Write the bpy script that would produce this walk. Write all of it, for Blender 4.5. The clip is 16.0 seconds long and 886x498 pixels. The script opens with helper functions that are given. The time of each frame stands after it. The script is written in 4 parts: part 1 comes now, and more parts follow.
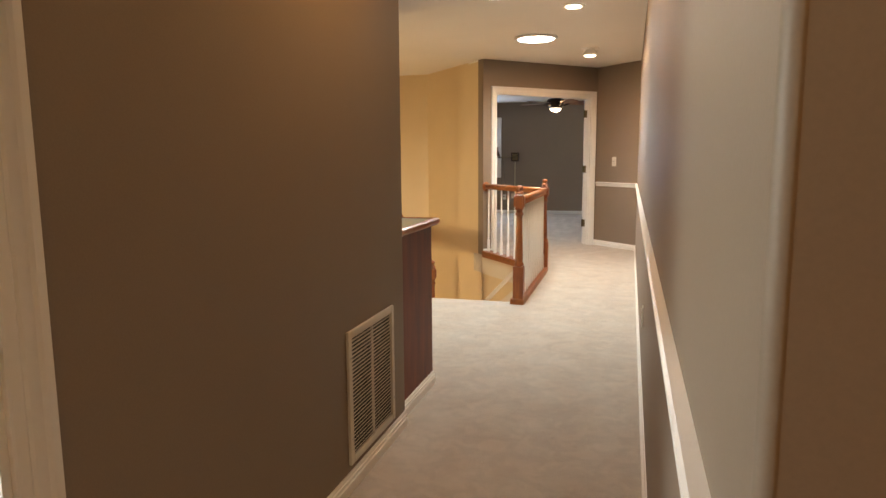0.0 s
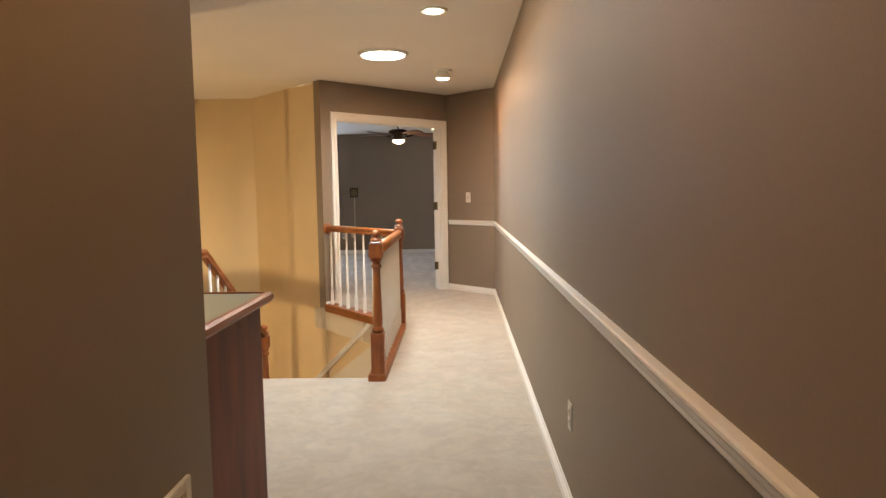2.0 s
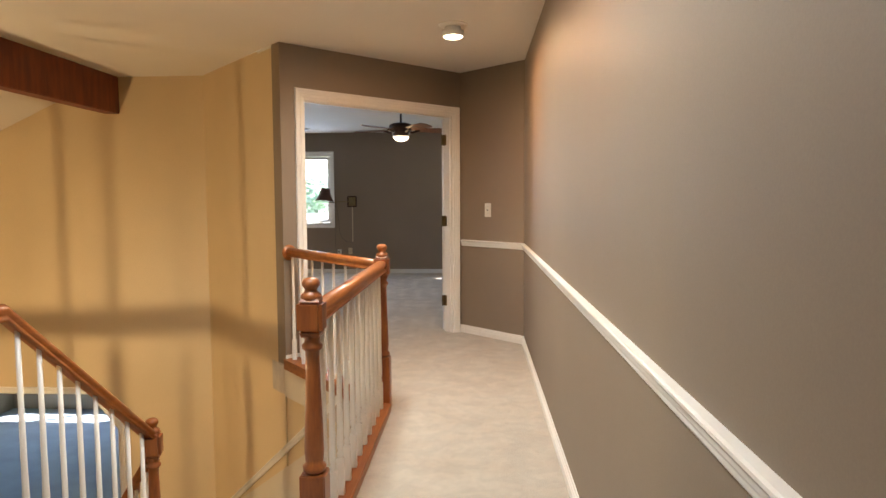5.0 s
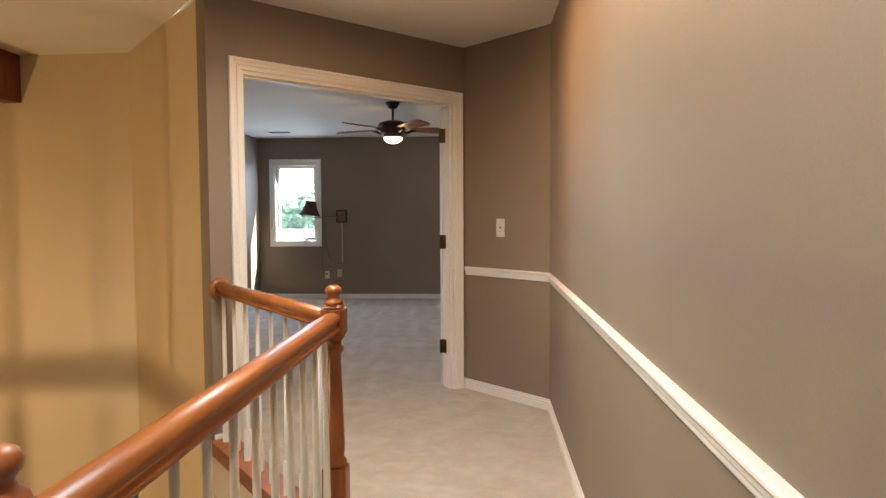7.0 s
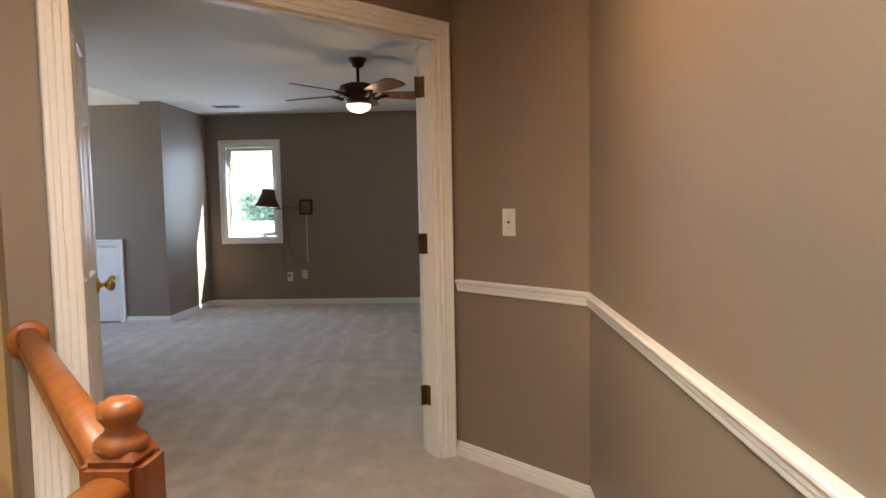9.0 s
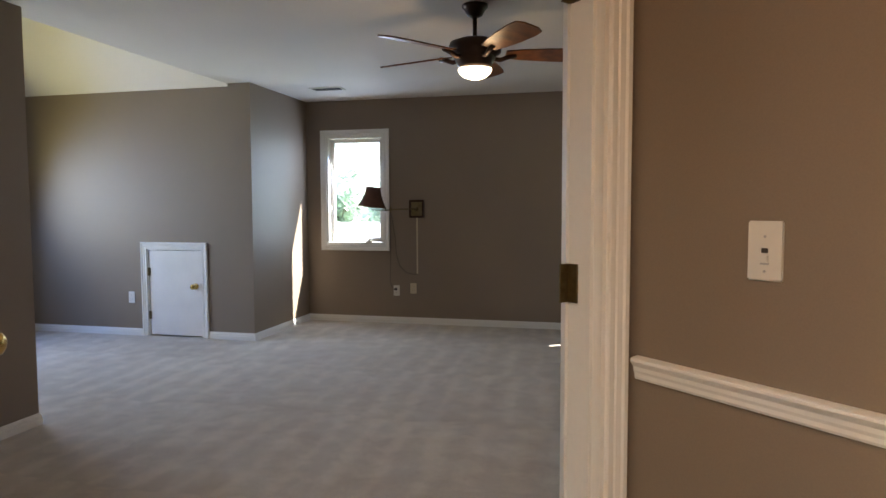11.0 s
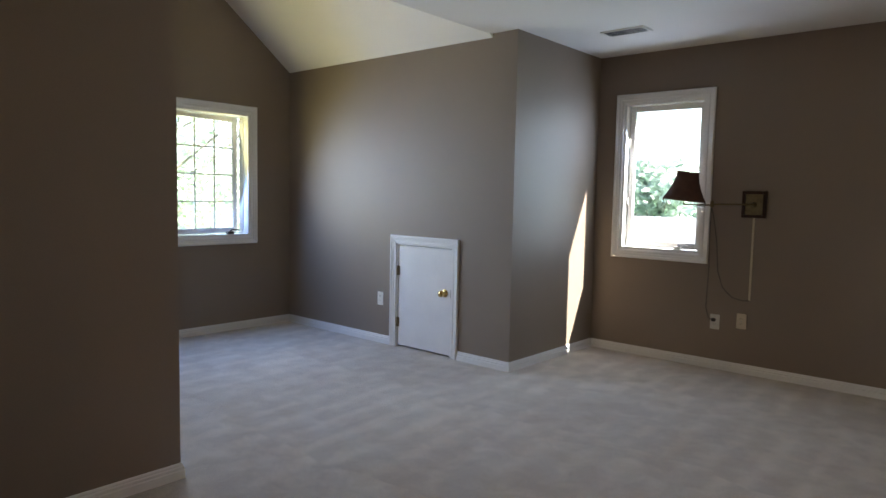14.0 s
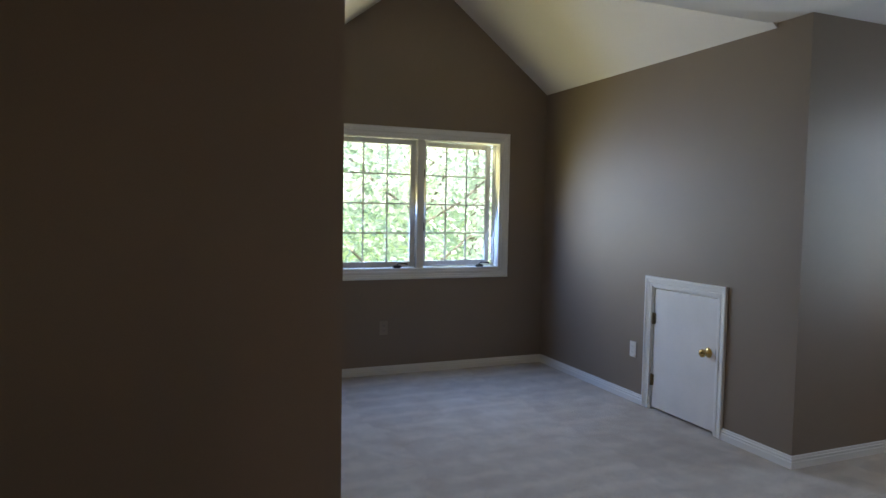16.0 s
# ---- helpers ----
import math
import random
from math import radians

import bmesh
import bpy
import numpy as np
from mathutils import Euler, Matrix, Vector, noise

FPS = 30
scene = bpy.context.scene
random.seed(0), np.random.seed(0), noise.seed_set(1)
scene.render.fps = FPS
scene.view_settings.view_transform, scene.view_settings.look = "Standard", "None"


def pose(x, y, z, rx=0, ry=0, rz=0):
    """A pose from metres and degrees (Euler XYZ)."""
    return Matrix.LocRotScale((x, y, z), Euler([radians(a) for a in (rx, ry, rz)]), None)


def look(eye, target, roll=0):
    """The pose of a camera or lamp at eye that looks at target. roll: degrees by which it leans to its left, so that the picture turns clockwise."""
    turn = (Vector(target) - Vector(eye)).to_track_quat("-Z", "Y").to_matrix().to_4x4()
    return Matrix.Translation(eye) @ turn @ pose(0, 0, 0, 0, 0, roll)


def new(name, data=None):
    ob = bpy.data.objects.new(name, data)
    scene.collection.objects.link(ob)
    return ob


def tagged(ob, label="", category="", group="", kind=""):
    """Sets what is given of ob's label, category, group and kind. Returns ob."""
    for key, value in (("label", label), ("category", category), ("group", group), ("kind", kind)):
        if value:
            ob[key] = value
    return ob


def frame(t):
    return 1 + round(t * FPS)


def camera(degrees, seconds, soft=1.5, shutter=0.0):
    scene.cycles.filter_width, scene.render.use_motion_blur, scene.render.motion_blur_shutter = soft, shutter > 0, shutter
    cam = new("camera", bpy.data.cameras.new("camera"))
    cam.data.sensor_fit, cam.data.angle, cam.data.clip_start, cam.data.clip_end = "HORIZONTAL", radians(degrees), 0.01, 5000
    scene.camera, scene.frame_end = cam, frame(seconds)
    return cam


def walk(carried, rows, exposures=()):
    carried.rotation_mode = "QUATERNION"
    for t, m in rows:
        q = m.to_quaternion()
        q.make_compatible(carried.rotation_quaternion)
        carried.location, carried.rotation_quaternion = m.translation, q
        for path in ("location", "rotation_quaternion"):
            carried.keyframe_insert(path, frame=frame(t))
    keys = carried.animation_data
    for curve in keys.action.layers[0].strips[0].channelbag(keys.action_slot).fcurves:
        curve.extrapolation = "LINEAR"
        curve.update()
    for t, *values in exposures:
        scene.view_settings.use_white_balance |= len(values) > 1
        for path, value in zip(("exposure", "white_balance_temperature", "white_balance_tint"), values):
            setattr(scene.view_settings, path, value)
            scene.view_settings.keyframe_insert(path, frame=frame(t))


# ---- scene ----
cam = camera(67.9, 16.0)
PATH = [
    (0, (0.367, -0.021, 1.213), (-0.174, 1.885, 0.938), -0.4),
    (0.5, (0.266, 0.21, 1.23), (-0.237, 2.132, 1.006), -0.8),
    (1, (0.166, 0.479, 1.232), (-0.21, 2.431, 1.015), 1.4),
    (1.5, (0.053, 0.8, 1.24), (-0.087, 2.787, 1.052), -0.7),
    (2, (0.035, 1.125, 1.234), (-0.015, 3.116, 1.057), -0.9),
    (2.5, (0.072, 1.449, 1.24), (-0.015, 3.44, 1.076), 0.5),
    (3, (0.062, 1.788, 1.26), (-0.003, 3.78, 1.092), 0.2),
    (3.5, (0.037, 2.132, 1.237), (0.008, 4.126, 1.082), -1.3),
    (4, (0.054, 2.486, 1.242), (-0.028, 4.479, 1.099), 0.3),
    (6.3, (0.018, 4.221, 1.239), (-0.11, 6.21, 1.08), -1.2),
    (6.5, (0.014, 4.368, 1.238), (-0.085, 6.36, 1.091), -1.3),
    (7, (0.038, 4.738, 1.238), (-0.086, 6.731, 1.133), -0.3),
    (7.5, (0.038, 5.096, 1.236), (-0.106, 7.088, 1.121), 0.7),
    (8, (0.001, 5.47, 1.236), (-0.033, 7.465, 1.096), -1.3),
    (10.3, (-0.057, 7.258, 1.244), (-0.419, 9.22, 1.11), 0.8),
    (10.5, (-0.079, 7.407, 1.243), (-0.497, 9.359, 1.111), 1.0),
    (11, (-0.179, 7.758, 1.238), (-0.645, 9.699, 1.11), -0.2),
    (11.5, (-0.206, 8.105, 1.241), (-0.823, 10.002, 1.084), -1.3),
    (12, (-0.275, 8.457, 1.241), (-1.106, 10.264, 1.067), -0.2),
    (12.5, (-0.355, 8.786, 1.244), (-1.306, 10.534, 1.066), -0.2),
    (13, (-0.459, 9.027, 1.246), (-1.407, 10.783, 1.109), -0.4),
    (13.5, (-0.566, 9.261, 1.235), (-1.705, 10.897, 1.069), -0.3),
    (14, (-0.673, 9.511, 1.235), (-1.98, 11.016, 1.073), 1.2),
    (14.5, (-0.799, 9.72, 1.262), (-2.262, 11.071, 1.071), 0.6),
    (15, (-0.918, 9.918, 1.307), (-2.52, 11.105, 1.16), -1.2),
    (15.5, (-0.939, 10.111, 1.33), (-2.684, 11.082, 1.212), -0.6),
    (16, (-0.862, 10.278, 1.34), (-2.709, 11.035, 1.22), 1.0),
]
EXPOSURES = [(0, 3.7), (3, 3.52), (6.5, 3.35), (10.3, 3.05), (11, 3.03), (12.5, 3.08), (13.5, 3.03), (14, 2.85), (15, 2.47), (16, 2.32)]
walk(cam, [(t, look(eye, target, roll)) for t, eye, target, roll in PATH], EXPOSURES)

# ---- light ----
SUN_WAY = Vector((-1.0, -0.64, -1.41)).normalized()
sun = new("sun", bpy.data.lights.new("sun", "SUN"))
sun.data.energy, sun.data.angle, sun.data.color = 5.0, radians(0.6), (1.0, 0.98, 0.95)
sun.matrix_basis = look((10, 20, 20), Vector((10, 20, 20)) + SUN_WAY)
world = bpy.data.worlds.new("world")
scene.world = world
world.use_nodes = True
sky = world.node_tree.nodes.new("ShaderNodeTexSky")
sky.sky_type, sky.sun_disc = "NISHITA", False
sky.sun_elevation, sky.sun_rotation = math.asin(-SUN_WAY.z), math.atan2(-SUN_WAY.x, -SUN_WAY.y)
world.node_tree.links.new(sky.outputs[0], world.node_tree.nodes["Background"].inputs[0])
world.node_tree.nodes["Background"].inputs[1].default_value = 0.09


def lamp(name, kind, m, energy, colour, size=0.1, size_y=None):
    d = bpy.data.lights.new(name, kind)
    d.energy, d.color = energy, colour
    if kind == "AREA":
        d.size = size
        if size_y:
            d.shape, d.size_y = "RECTANGLE", size_y
    else:
        d.shadow_soft_size = size
    ob = new(name, d)
    ob.matrix_basis = m
    return ob


# daylight in the window openings
DAY = (0.55, 0.70, 1.0)
lamp("gable_window_daylight", "AREA", look((-6.045, 12.185, 1.38), (0, 12.185, -1.0)), 6.2, (0.28, 0.47, 1.0), 1.42, 1.05).data.spread = radians(145)
lamp("gable_window_treelight", "AREA", look((-6.05, 12.185, 1.38), (0, 12.185, 3.0)), 3.0, (1.0, 0.92, 0.42), 1.42, 1.05).data.spread = radians(145)
lamp("side_window_daylight", "AREA", look((-2.81, 14.69, 1.42), (-2.9, 10, 0.0)), 2.6, DAY, 0.6, 1.15)
lamp("transom_daylight", "AREA", look((1.2, 14.69, 1.75), (1.2, 10, 0.0)), 0.3, DAY, 1.2, 0.55)
lamp("lower_window_daylight", "AREA", look((-6.8, 15.3, -1.4), (-5.5, 0, -2.4)), 3, DAY, 2.4, 1.2)
lamp("side_room_daylight", "AREA", look((-2.26, -0.2, 1.45), (0.4, 0.7, 1.2)), 6.5, (1.0, 0.96, 0.86), 0.9, 1.1)
# tubular skylights
lamp("skylight_glow", "AREA", look((-0.60, 6.9, 2.375), (-0.60, 6.9, 0)), 3.3, (0.97, 1.0, 0.95), 0.36).data.spread = radians(156)
lamp("skylight_glow", "AREA", look((-0.61, 4.91, 2.375), (-0.61, 4.91, 0)), 2.5, (0.95, 1.0, 1.0), 0.36).data.spread = radians(156)
# recessed lamp; the last two are unseen warm fills added without a fixture
WARM = (1.0, 0.54, 0.21)
for x, y, power in ((-0.115, 5.575, 0.7), (-0.25, 2.0, 0.8), (0.9, -1.5, 2.0)):
    lamp("recessed_and_fill_glow", "AREA", look((x, y, 2.385), (x, y, 0)), power, WARM, 0.11)
lamp("eyeball_glow", "AREA", look((-0.11, 7.77, 2.31), (-0.11, 7.77, 0)), 1.9, (1.0, 0.55, 0.26), 0.1)
lamp("bedroom_recessed_glow", "AREA", look((-0.40, 13.63, 2.385), (-0.40, 13.63, 0)), 0.15, (1.0, 0.85, 0.65), 0.1)
# stairwell chandelier, out of sight behind the landing wall
lamp("chandelier_glow", "POINT", pose(-4.3, 6.6, -0.25), 14.5, (1.0, 0.72, 0.38), 0.006)
lamp("fan_lamp_glow", "POINT", pose(-0.90, 11.57, 1.94), 0.6, (1.0, 0.66, 0.34), 0.05)


# ---- materials ----
def material(name, base, rough=0.6, metal=0.0, vary=0.06, scale=2.5, grain=90.0, bump=0.15, tint=None, stretch=(1, 1, 1), coat=0.0, sheen=0.0, depth=0.002, speck=0.04):
    m = bpy.data.materials.new(name)
    m.use_nodes = True
    n, ln = m.node_tree.nodes, m.node_tree.links
    b = n["Principled BSDF"]
    b.inputs["Roughness"].default_value, b.inputs["Metallic"].default_value = rough, metal
    b.inputs["Coat Weight"].default_value, b.inputs["Sheen Weight"].default_value = coat, sheen
    geo = n.new("ShaderNodeNewGeometry")
    mp = n.new("ShaderNodeMapping")
    mp.inputs["Scale"].default_value = stretch
    ln.new(geo.outputs["Position"], mp.inputs["Vector"])
    big, fine = n.new("ShaderNodeTexNoise"), n.new("ShaderNodeTexNoise")
    big.inputs["Scale"].default_value, big.inputs["Detail"].default_value = scale, 5
    fine.inputs["Scale"].default_value, fine.inputs["Detail"].default_value = grain, 3
    for t in (big, fine):
        ln.new(mp.outputs[0], t.inputs["Vector"])
    other = tint or tuple(c * (1 - 3 * vary) for c in base)
    mix = n.new("ShaderNodeMix")
    mix.data_type = "RGBA"
    mix.inputs["A"].default_value, mix.inputs["B"].default_value = (*base, 1), (*other, 1)
    ramp = n.new("ShaderNodeMapRange")
    ramp.inputs["From Min"].default_value, ramp.inputs["From Max"].default_value = 0.35, 0.7
    ln.new(big.outputs["Fac"], ramp.inputs["Value"])
    ln.new(ramp.outputs[0], mix.inputs["Factor"])
    hsv = n.new("ShaderNodeHueSaturation")
    val = n.new("ShaderNodeMapRange")
    val.inputs["To Min"].default_value, val.inputs["To Max"].default_value = 1 - speck * 2, 1 + speck * 2
    ln.new(fine.outputs["Fac"], val.inputs["Value"])
    ln.new(val.outputs[0], hsv.inputs["Value"])
    ln.new(mix.outputs["Result"], hsv.inputs["Color"])
    ln.new(hsv.outputs[0], b.inputs["Base Color"])
    bp = n.new("ShaderNodeBump")
    bp.inputs["Strength"].default_value, bp.inputs["Distance"].default_value = bump, depth
    ln.new(fine.outputs["Fac"], bp.inputs["Height"])
    ln.new(bp.outputs[0], b.inputs["Normal"])
    return m


def glow(name, colour, strength):
    m = bpy.data.materials.new(name)
    m.use_nodes = True
    b = m.node_tree.nodes["Principled BSDF"]
    b.inputs["Base Color"].default_value = (0.8, 0.8, 0.8, 1)
    b.inputs["Emission Color"].default_value, b.inputs["Emission Strength"].default_value = (*colour, 1), strength
    return m


def clear_glass(name):
    m = bpy.data.materials.new(name)
    m.use_nodes = True
    n, ln = m.node_tree.nodes, m.node_tree.links
    mix, tr, gl, fr = n.new("ShaderNodeMixShader"), n.new("ShaderNodeBsdfTransparent"), n.new("ShaderNodeBsdfGlossy"), n.new("ShaderNodeFresnel")
    gl.inputs["Roughness"].default_value = 0.02
    tr.inputs[0].default_value = (0.95, 0.97, 0.96, 1)
    ln.new(fr.outputs[0], mix.inputs[0])
    ln.new(tr.outputs[0], mix.inputs[1])
    ln.new(gl.outputs[0], mix.inputs[2])
    ln.new(mix.outputs[0], n["Material Output"].inputs[0])
    return m


TAUPE = material("taupe_wall_paint", (0.242, 0.188, 0.137), 0.55, vary=0.03, scale=1.2, grain=220, bump=0.12, depth=0.001)
# tan paint, lightened so its colour carries part of the warm lamp light
GOLD = material("tan_paint_with_lamplight", (0.65, 0.51, 0.31), 0.5, vary=0.03, scale=1.2, grain=220, bump=0.12, depth=0.001)
CREAM = material("cream_dado_paint", (0.66, 0.60, 0.50), 0.5, vary=0.03, scale=1.2, grain=200, bump=0.1, depth=0.001)
CEILING = material("white_ceiling_paint", (0.74, 0.70, 0.64), 0.8, vary=0.02, scale=1.0, grain=160, bump=0.25, depth=0.002)
WHITE = material("white_gloss_trim", (0.79, 0.775, 0.735), 0.35, vary=0.012, scale=3, grain=60, bump=0.05, depth=0.001, speck=0.015)
DOORWHITE = material("white_door_paint", (0.78, 0.76, 0.72), 0.4, vary=0.03, scale=4, grain=90, bump=0.08, depth=0.001, speck=0.02)
CHERRY = material("cherry_wood_varnish", (0.35, 0.112, 0.022), 0.38, vary=0.1, scale=3, grain=14, bump=0.05, tint=(0.22, 0.064, 0.014), stretch=(9, 1.2, 9), coat=0.05, speck=0.12, depth=0.001)
CHERRY_UP = material("cherry_wood_upright", (0.32, 0.10, 0.021), 0.38, vary=0.1, scale=3, grain=14, bump=0.05, tint=(0.18, 0.05, 0.016), stretch=(9, 9, 1.2), coat=0.05, speck=0.12, depth=0.001)
MAHOGANY = material("dark_mahogany_panel", (0.20, 0.046, 0.013), 0.55, scale=3, grain=16, bump=0.05, tint=(0.11, 0.022, 0.011), stretch=(6, 6, 0.9), speck=0.07, depth=0.001)
BRASS = material("polished_brass", (0.78, 0.54, 0.2), 0.22, 1.0, bump=0.03)
OLDBRASS = material("aged_brass", (0.24, 0.185, 0.10), 0.42, 1.0, vary=0.1, scale=30, bump=0.1)
STEEL = material("brushed_steel", (0.5, 0.5, 0.5), 0.35, 1.0, bump=0.05)
PLASTIC = material("white_plastic_plate", (0.78, 0.75, 0.68), 0.35, bump=0.02, speck=0.01)
IVORY = material("ivory_plastic_plate", (0.68, 0.58, 0.40), 0.4, bump=0.02, speck=0.01)
DARK = material("dark_slot", (0.03, 0.028, 0.025), 0.7, bump=0.02)
BRONZE = material("oil_rubbed_bronze", (0.055, 0.03, 0.02), 0.38, 0.7, vary=0.1, scale=20, bump=0.08)
BLADE = material("walnut_fan_blade", (0.22, 0.085, 0.03), 0.35, scale=4, grain=20, tint=(0.07, 0.024, 0.012), stretch=(3, 3, 3), bump=0.05, speck=0.12)
SHADE = material("brown_lampshade_fabric", (0.10, 0.045, 0.028), 0.9, vary=0.08, scale=20, grain=400, bump=0.3)
CORD = material("grey_cord", (0.10, 0.085, 0.07), 0.5, bump=0.02)
PALEGREEN = material("pale_green_laminate", (0.52, 0.55, 0.44), 0.18, vary=0.02, scale=4, grain=60, bump=0.02, speck=0.01)
GRILLE = material("white_enamelled_steel", (0.72, 0.68, 0.58), 0.4, bump=0.03, speck=0.02)
ROOF = material("grey_shingle", (0.30, 0.30, 0.31), 0.9, scale=3, grain=40, bump=0.4)
SIDING = material("white_siding", (0.75, 0.75, 0.72), 0.7, scale=3, grain=40, bump=0.1)
GRASS = material("lawn", (0.07, 0.13, 0.03), 0.95, scale=0.6, grain=30, tint=(0.12, 0.16, 0.05), bump=0.5, depth=0.02)
BARK = material("bark", (0.26, 0.22, 0.18), 0.95, scale=6, grain=40, bump=0.8, depth=0.01)
# the bluish cast of the window daylight is put into this carpet colour
DAYLIT_CARPET = material("daylight_blue_carpet", (0.28, 0.34, 0.40), 0.95, vary=0.06, scale=3, grain=260, bump=0.5, depth=0.004, sheen=0.2)
FOYER = material("oak_floor", (0.36, 0.21, 0.10), 0.4, scale=3, grain=16, stretch=(1, 10, 1), bump=0.05, speck=0.1)
GLASS = clear_glass("window_glass")
TUBE = glow("skylight_diffuser", (1.0, 0.97, 0.92), 1.4)
BULB = glow("warm_lamp_glass", (1.0, 0.84, 0.58), 1.0)
FANBULB = glow("fan_lamp_bowl", (1.0, 0.82, 0.55), 0.55)


def carpet_material(name, stripe, low, high, patch):
    """Plush carpet: trodden patches of a given fineness and, where stripe is set, brushed strokes of that width."""
    m = material(name, (0.53, 0.478, 0.402), 0.97, vary=0.05, scale=5.0, grain=300, bump=0.9, tint=(0.475, 0.405, 0.325), depth=0.006, sheen=0.2, speck=0.2)
    n, ln = m.node_tree.nodes, m.node_tree.links
    hsv = [x for x in n if x.type == "HUE_SAT"][0]
    bsdf = n["Principled BSDF"]
    geo = [x for x in n if x.type == "NEW_GEOMETRY"][0]
    clump = n.new("ShaderNodeTexNoise")
    clump.inputs["Scale"].default_value, clump.inputs["Detail"].default_value, clump.inputs["Roughness"].default_value, clump.inputs["Distortion"].default_value = patch, 5, 0.58, 0.5
    ln.new(geo.outputs["Position"], clump.inputs["Vector"])
    total = clump.outputs["Fac"]

    def calc(kind, a, b=0.0, c=0.0):
        """A math node on sockets or numbers."""
        k = n.new("ShaderNodeMath")
        k.operation = kind
        for i, v in enumerate((a, b, c)):
            if isinstance(v, (int, float)):
                k.inputs[i].default_value = v
            else:
                ln.new(v, k.inputs[i])
        return k.outputs[0]
    if stripe:
        # strokes along y, in rows 1.15 m long, each row set off from the last
        xyz, drift = n.new("ShaderNodeSeparateXYZ"), n.new("ShaderNodeTexNoise")
        ln.new(geo.outputs["Position"], xyz.inputs[0])
        ln.new(geo.outputs["Position"], drift.inputs["Vector"])
        drift.inputs["Scale"].default_value, drift.inputs["Detail"].default_value = 1.1, 2
        row = calc("DIVIDE", calc("ADD", xyz.outputs["Y"], calc("MULTIPLY_ADD", drift.outputs["Fac"], 0.35, -12.775)), 1.15)
        x = calc("MULTIPLY_ADD", calc("FLOOR", row), 0.37, xyz.outputs["X"])
        x = calc("MULTIPLY_ADD", calc("FRACT", row), 0.06, calc("MULTIPLY_ADD", drift.outputs["Fac"], 0.14, x))
        line = calc("MULTIPLY_ADD", calc("SINE", calc("MULTIPLY", x, 2 * math.pi / stripe)), 0.5, 0.5)
        line = calc("MULTIPLY", calc("POWER", line, 2.2), calc("MULTIPLY_ADD", drift.outputs["Fac"], 1.6, -0.4))
        tone = calc("MULTIPLY_ADD", calc("FRACT", row), 0.10, calc("MULTIPLY", line, 0.42))
        total = calc("ADD", total, tone)
    rng = n.new("ShaderNodeMapRange")
    rng.interpolation_type = "SMOOTHSTEP"
    rng.inputs["From Min"].default_value, rng.inputs["From Max"].default_value = (0.40, 0.88) if stripe else (0.36, 0.66)
    rng.inputs["To Min"].default_value, rng.inputs["To Max"].default_value = low, high
    ln.new(total, rng.inputs["Value"])
    mul = n.new("ShaderNodeMix")
    mul.data_type, mul.blend_type = "RGBA", "MULTIPLY"
    mul.inputs["Factor"].default_value = 1
    ln.new(hsv.outputs[0], mul.inputs["A"])
    ln.new(rng.outputs[0], mul.inputs["B"])
    ln.new(mul.outputs["Result"], bsdf.inputs["Base Color"])
    return m


def leaf_material(name, base, through_):
    m = material(name, base, 0.6, scale=2.0, grain=8, tint=tuple(c * 0.7 for c in base), bump=0.1, speck=0.2)
    n, ln = m.node_tree.nodes, m.node_tree.links
    mix, tr = n.new("ShaderNodeMixShader"), n.new("ShaderNodeBsdfTranslucent")
    tr.inputs[0].default_value = (*through_, 1)
    mix.inputs[0].default_value = 0.62
    ln.new(n["Principled BSDF"].outputs[0], mix.inputs[1])
    ln.new(tr.outputs[0], mix.inputs[2])
    ln.new(mix.outputs[0], n["Material Output"].inputs[0])
    return m


CARPET = carpet_material("beige_plush_carpet", 0, 0.88, 1.05, 10.0)
CARPET_BED = carpet_material("beige_vacuumed_carpet", 0.21, 0.88, 1.11, 7.0)
# leaf colours lightened for the outdoor glare, the far trees' copy most
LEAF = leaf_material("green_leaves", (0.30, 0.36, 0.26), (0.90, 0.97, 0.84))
LEAF_GLARE = leaf_material("glare_paled_leaves", (0.33, 0.40, 0.33), (0.90, 0.97, 0.88))


# ---- mesh helpers ----
def link(name, bm, mat, smooth=False):
    bmesh.ops.recalc_face_normals(bm, faces=bm.faces[:])
    me = bpy.data.meshes.new(name)
    bm.to_mesh(me)
    bm.free()
    me.materials.append(mat)
    if smooth:
        for p in me.polygons:
            p.use_smooth = True
    return new(name, me)


def part(name, bm, mat, parent, label="", smooth=False):
    ob = link(name, bm, mat, smooth)
    ob.parent = parent
    if parent.parent is None:
        ob.matrix_parent_inverse = parent.matrix_basis.inverted()
    return tagged(ob, label)


def thing(name, place, label, category, group=""):
    ob = new(name)
    ob.empty_display_size = 0.05
    ob.matrix_basis = place if isinstance(place, Matrix) else Matrix.Translation(place)
    return tagged(ob, label, category, group)


def setting(name, bm, mat, label, category, smooth=False):
    return tagged(link(name, bm, mat, smooth), label, category, kind="structure")


def box(bm, lo, hi, m=None, bevel=0.0):
    made = bmesh.ops.create_cube(bm, size=1)["verts"]
    lo, hi = Vector(lo), Vector(hi)
    for v in made:
        v.co = Vector([(lo[i] + hi[i]) / 2 + v.co[i] * (hi[i] - lo[i]) for i in range(3)])
    if bevel:
        edges = list({e for v in made for e in v.link_edges})
        made = list({v for f in bmesh.ops.bevel(bm, geom=edges, offset=bevel, segments=2, affect="EDGES")["faces"] for v in f.verts} | {v for v in made if v.is_valid})
    if m is not None:
        bmesh.ops.transform(bm, matrix=m, verts=made)
    return bm


def boxed(lo, hi, m=None, bevel=0.0):
    return box(bmesh.new(), lo, hi, m, bevel)


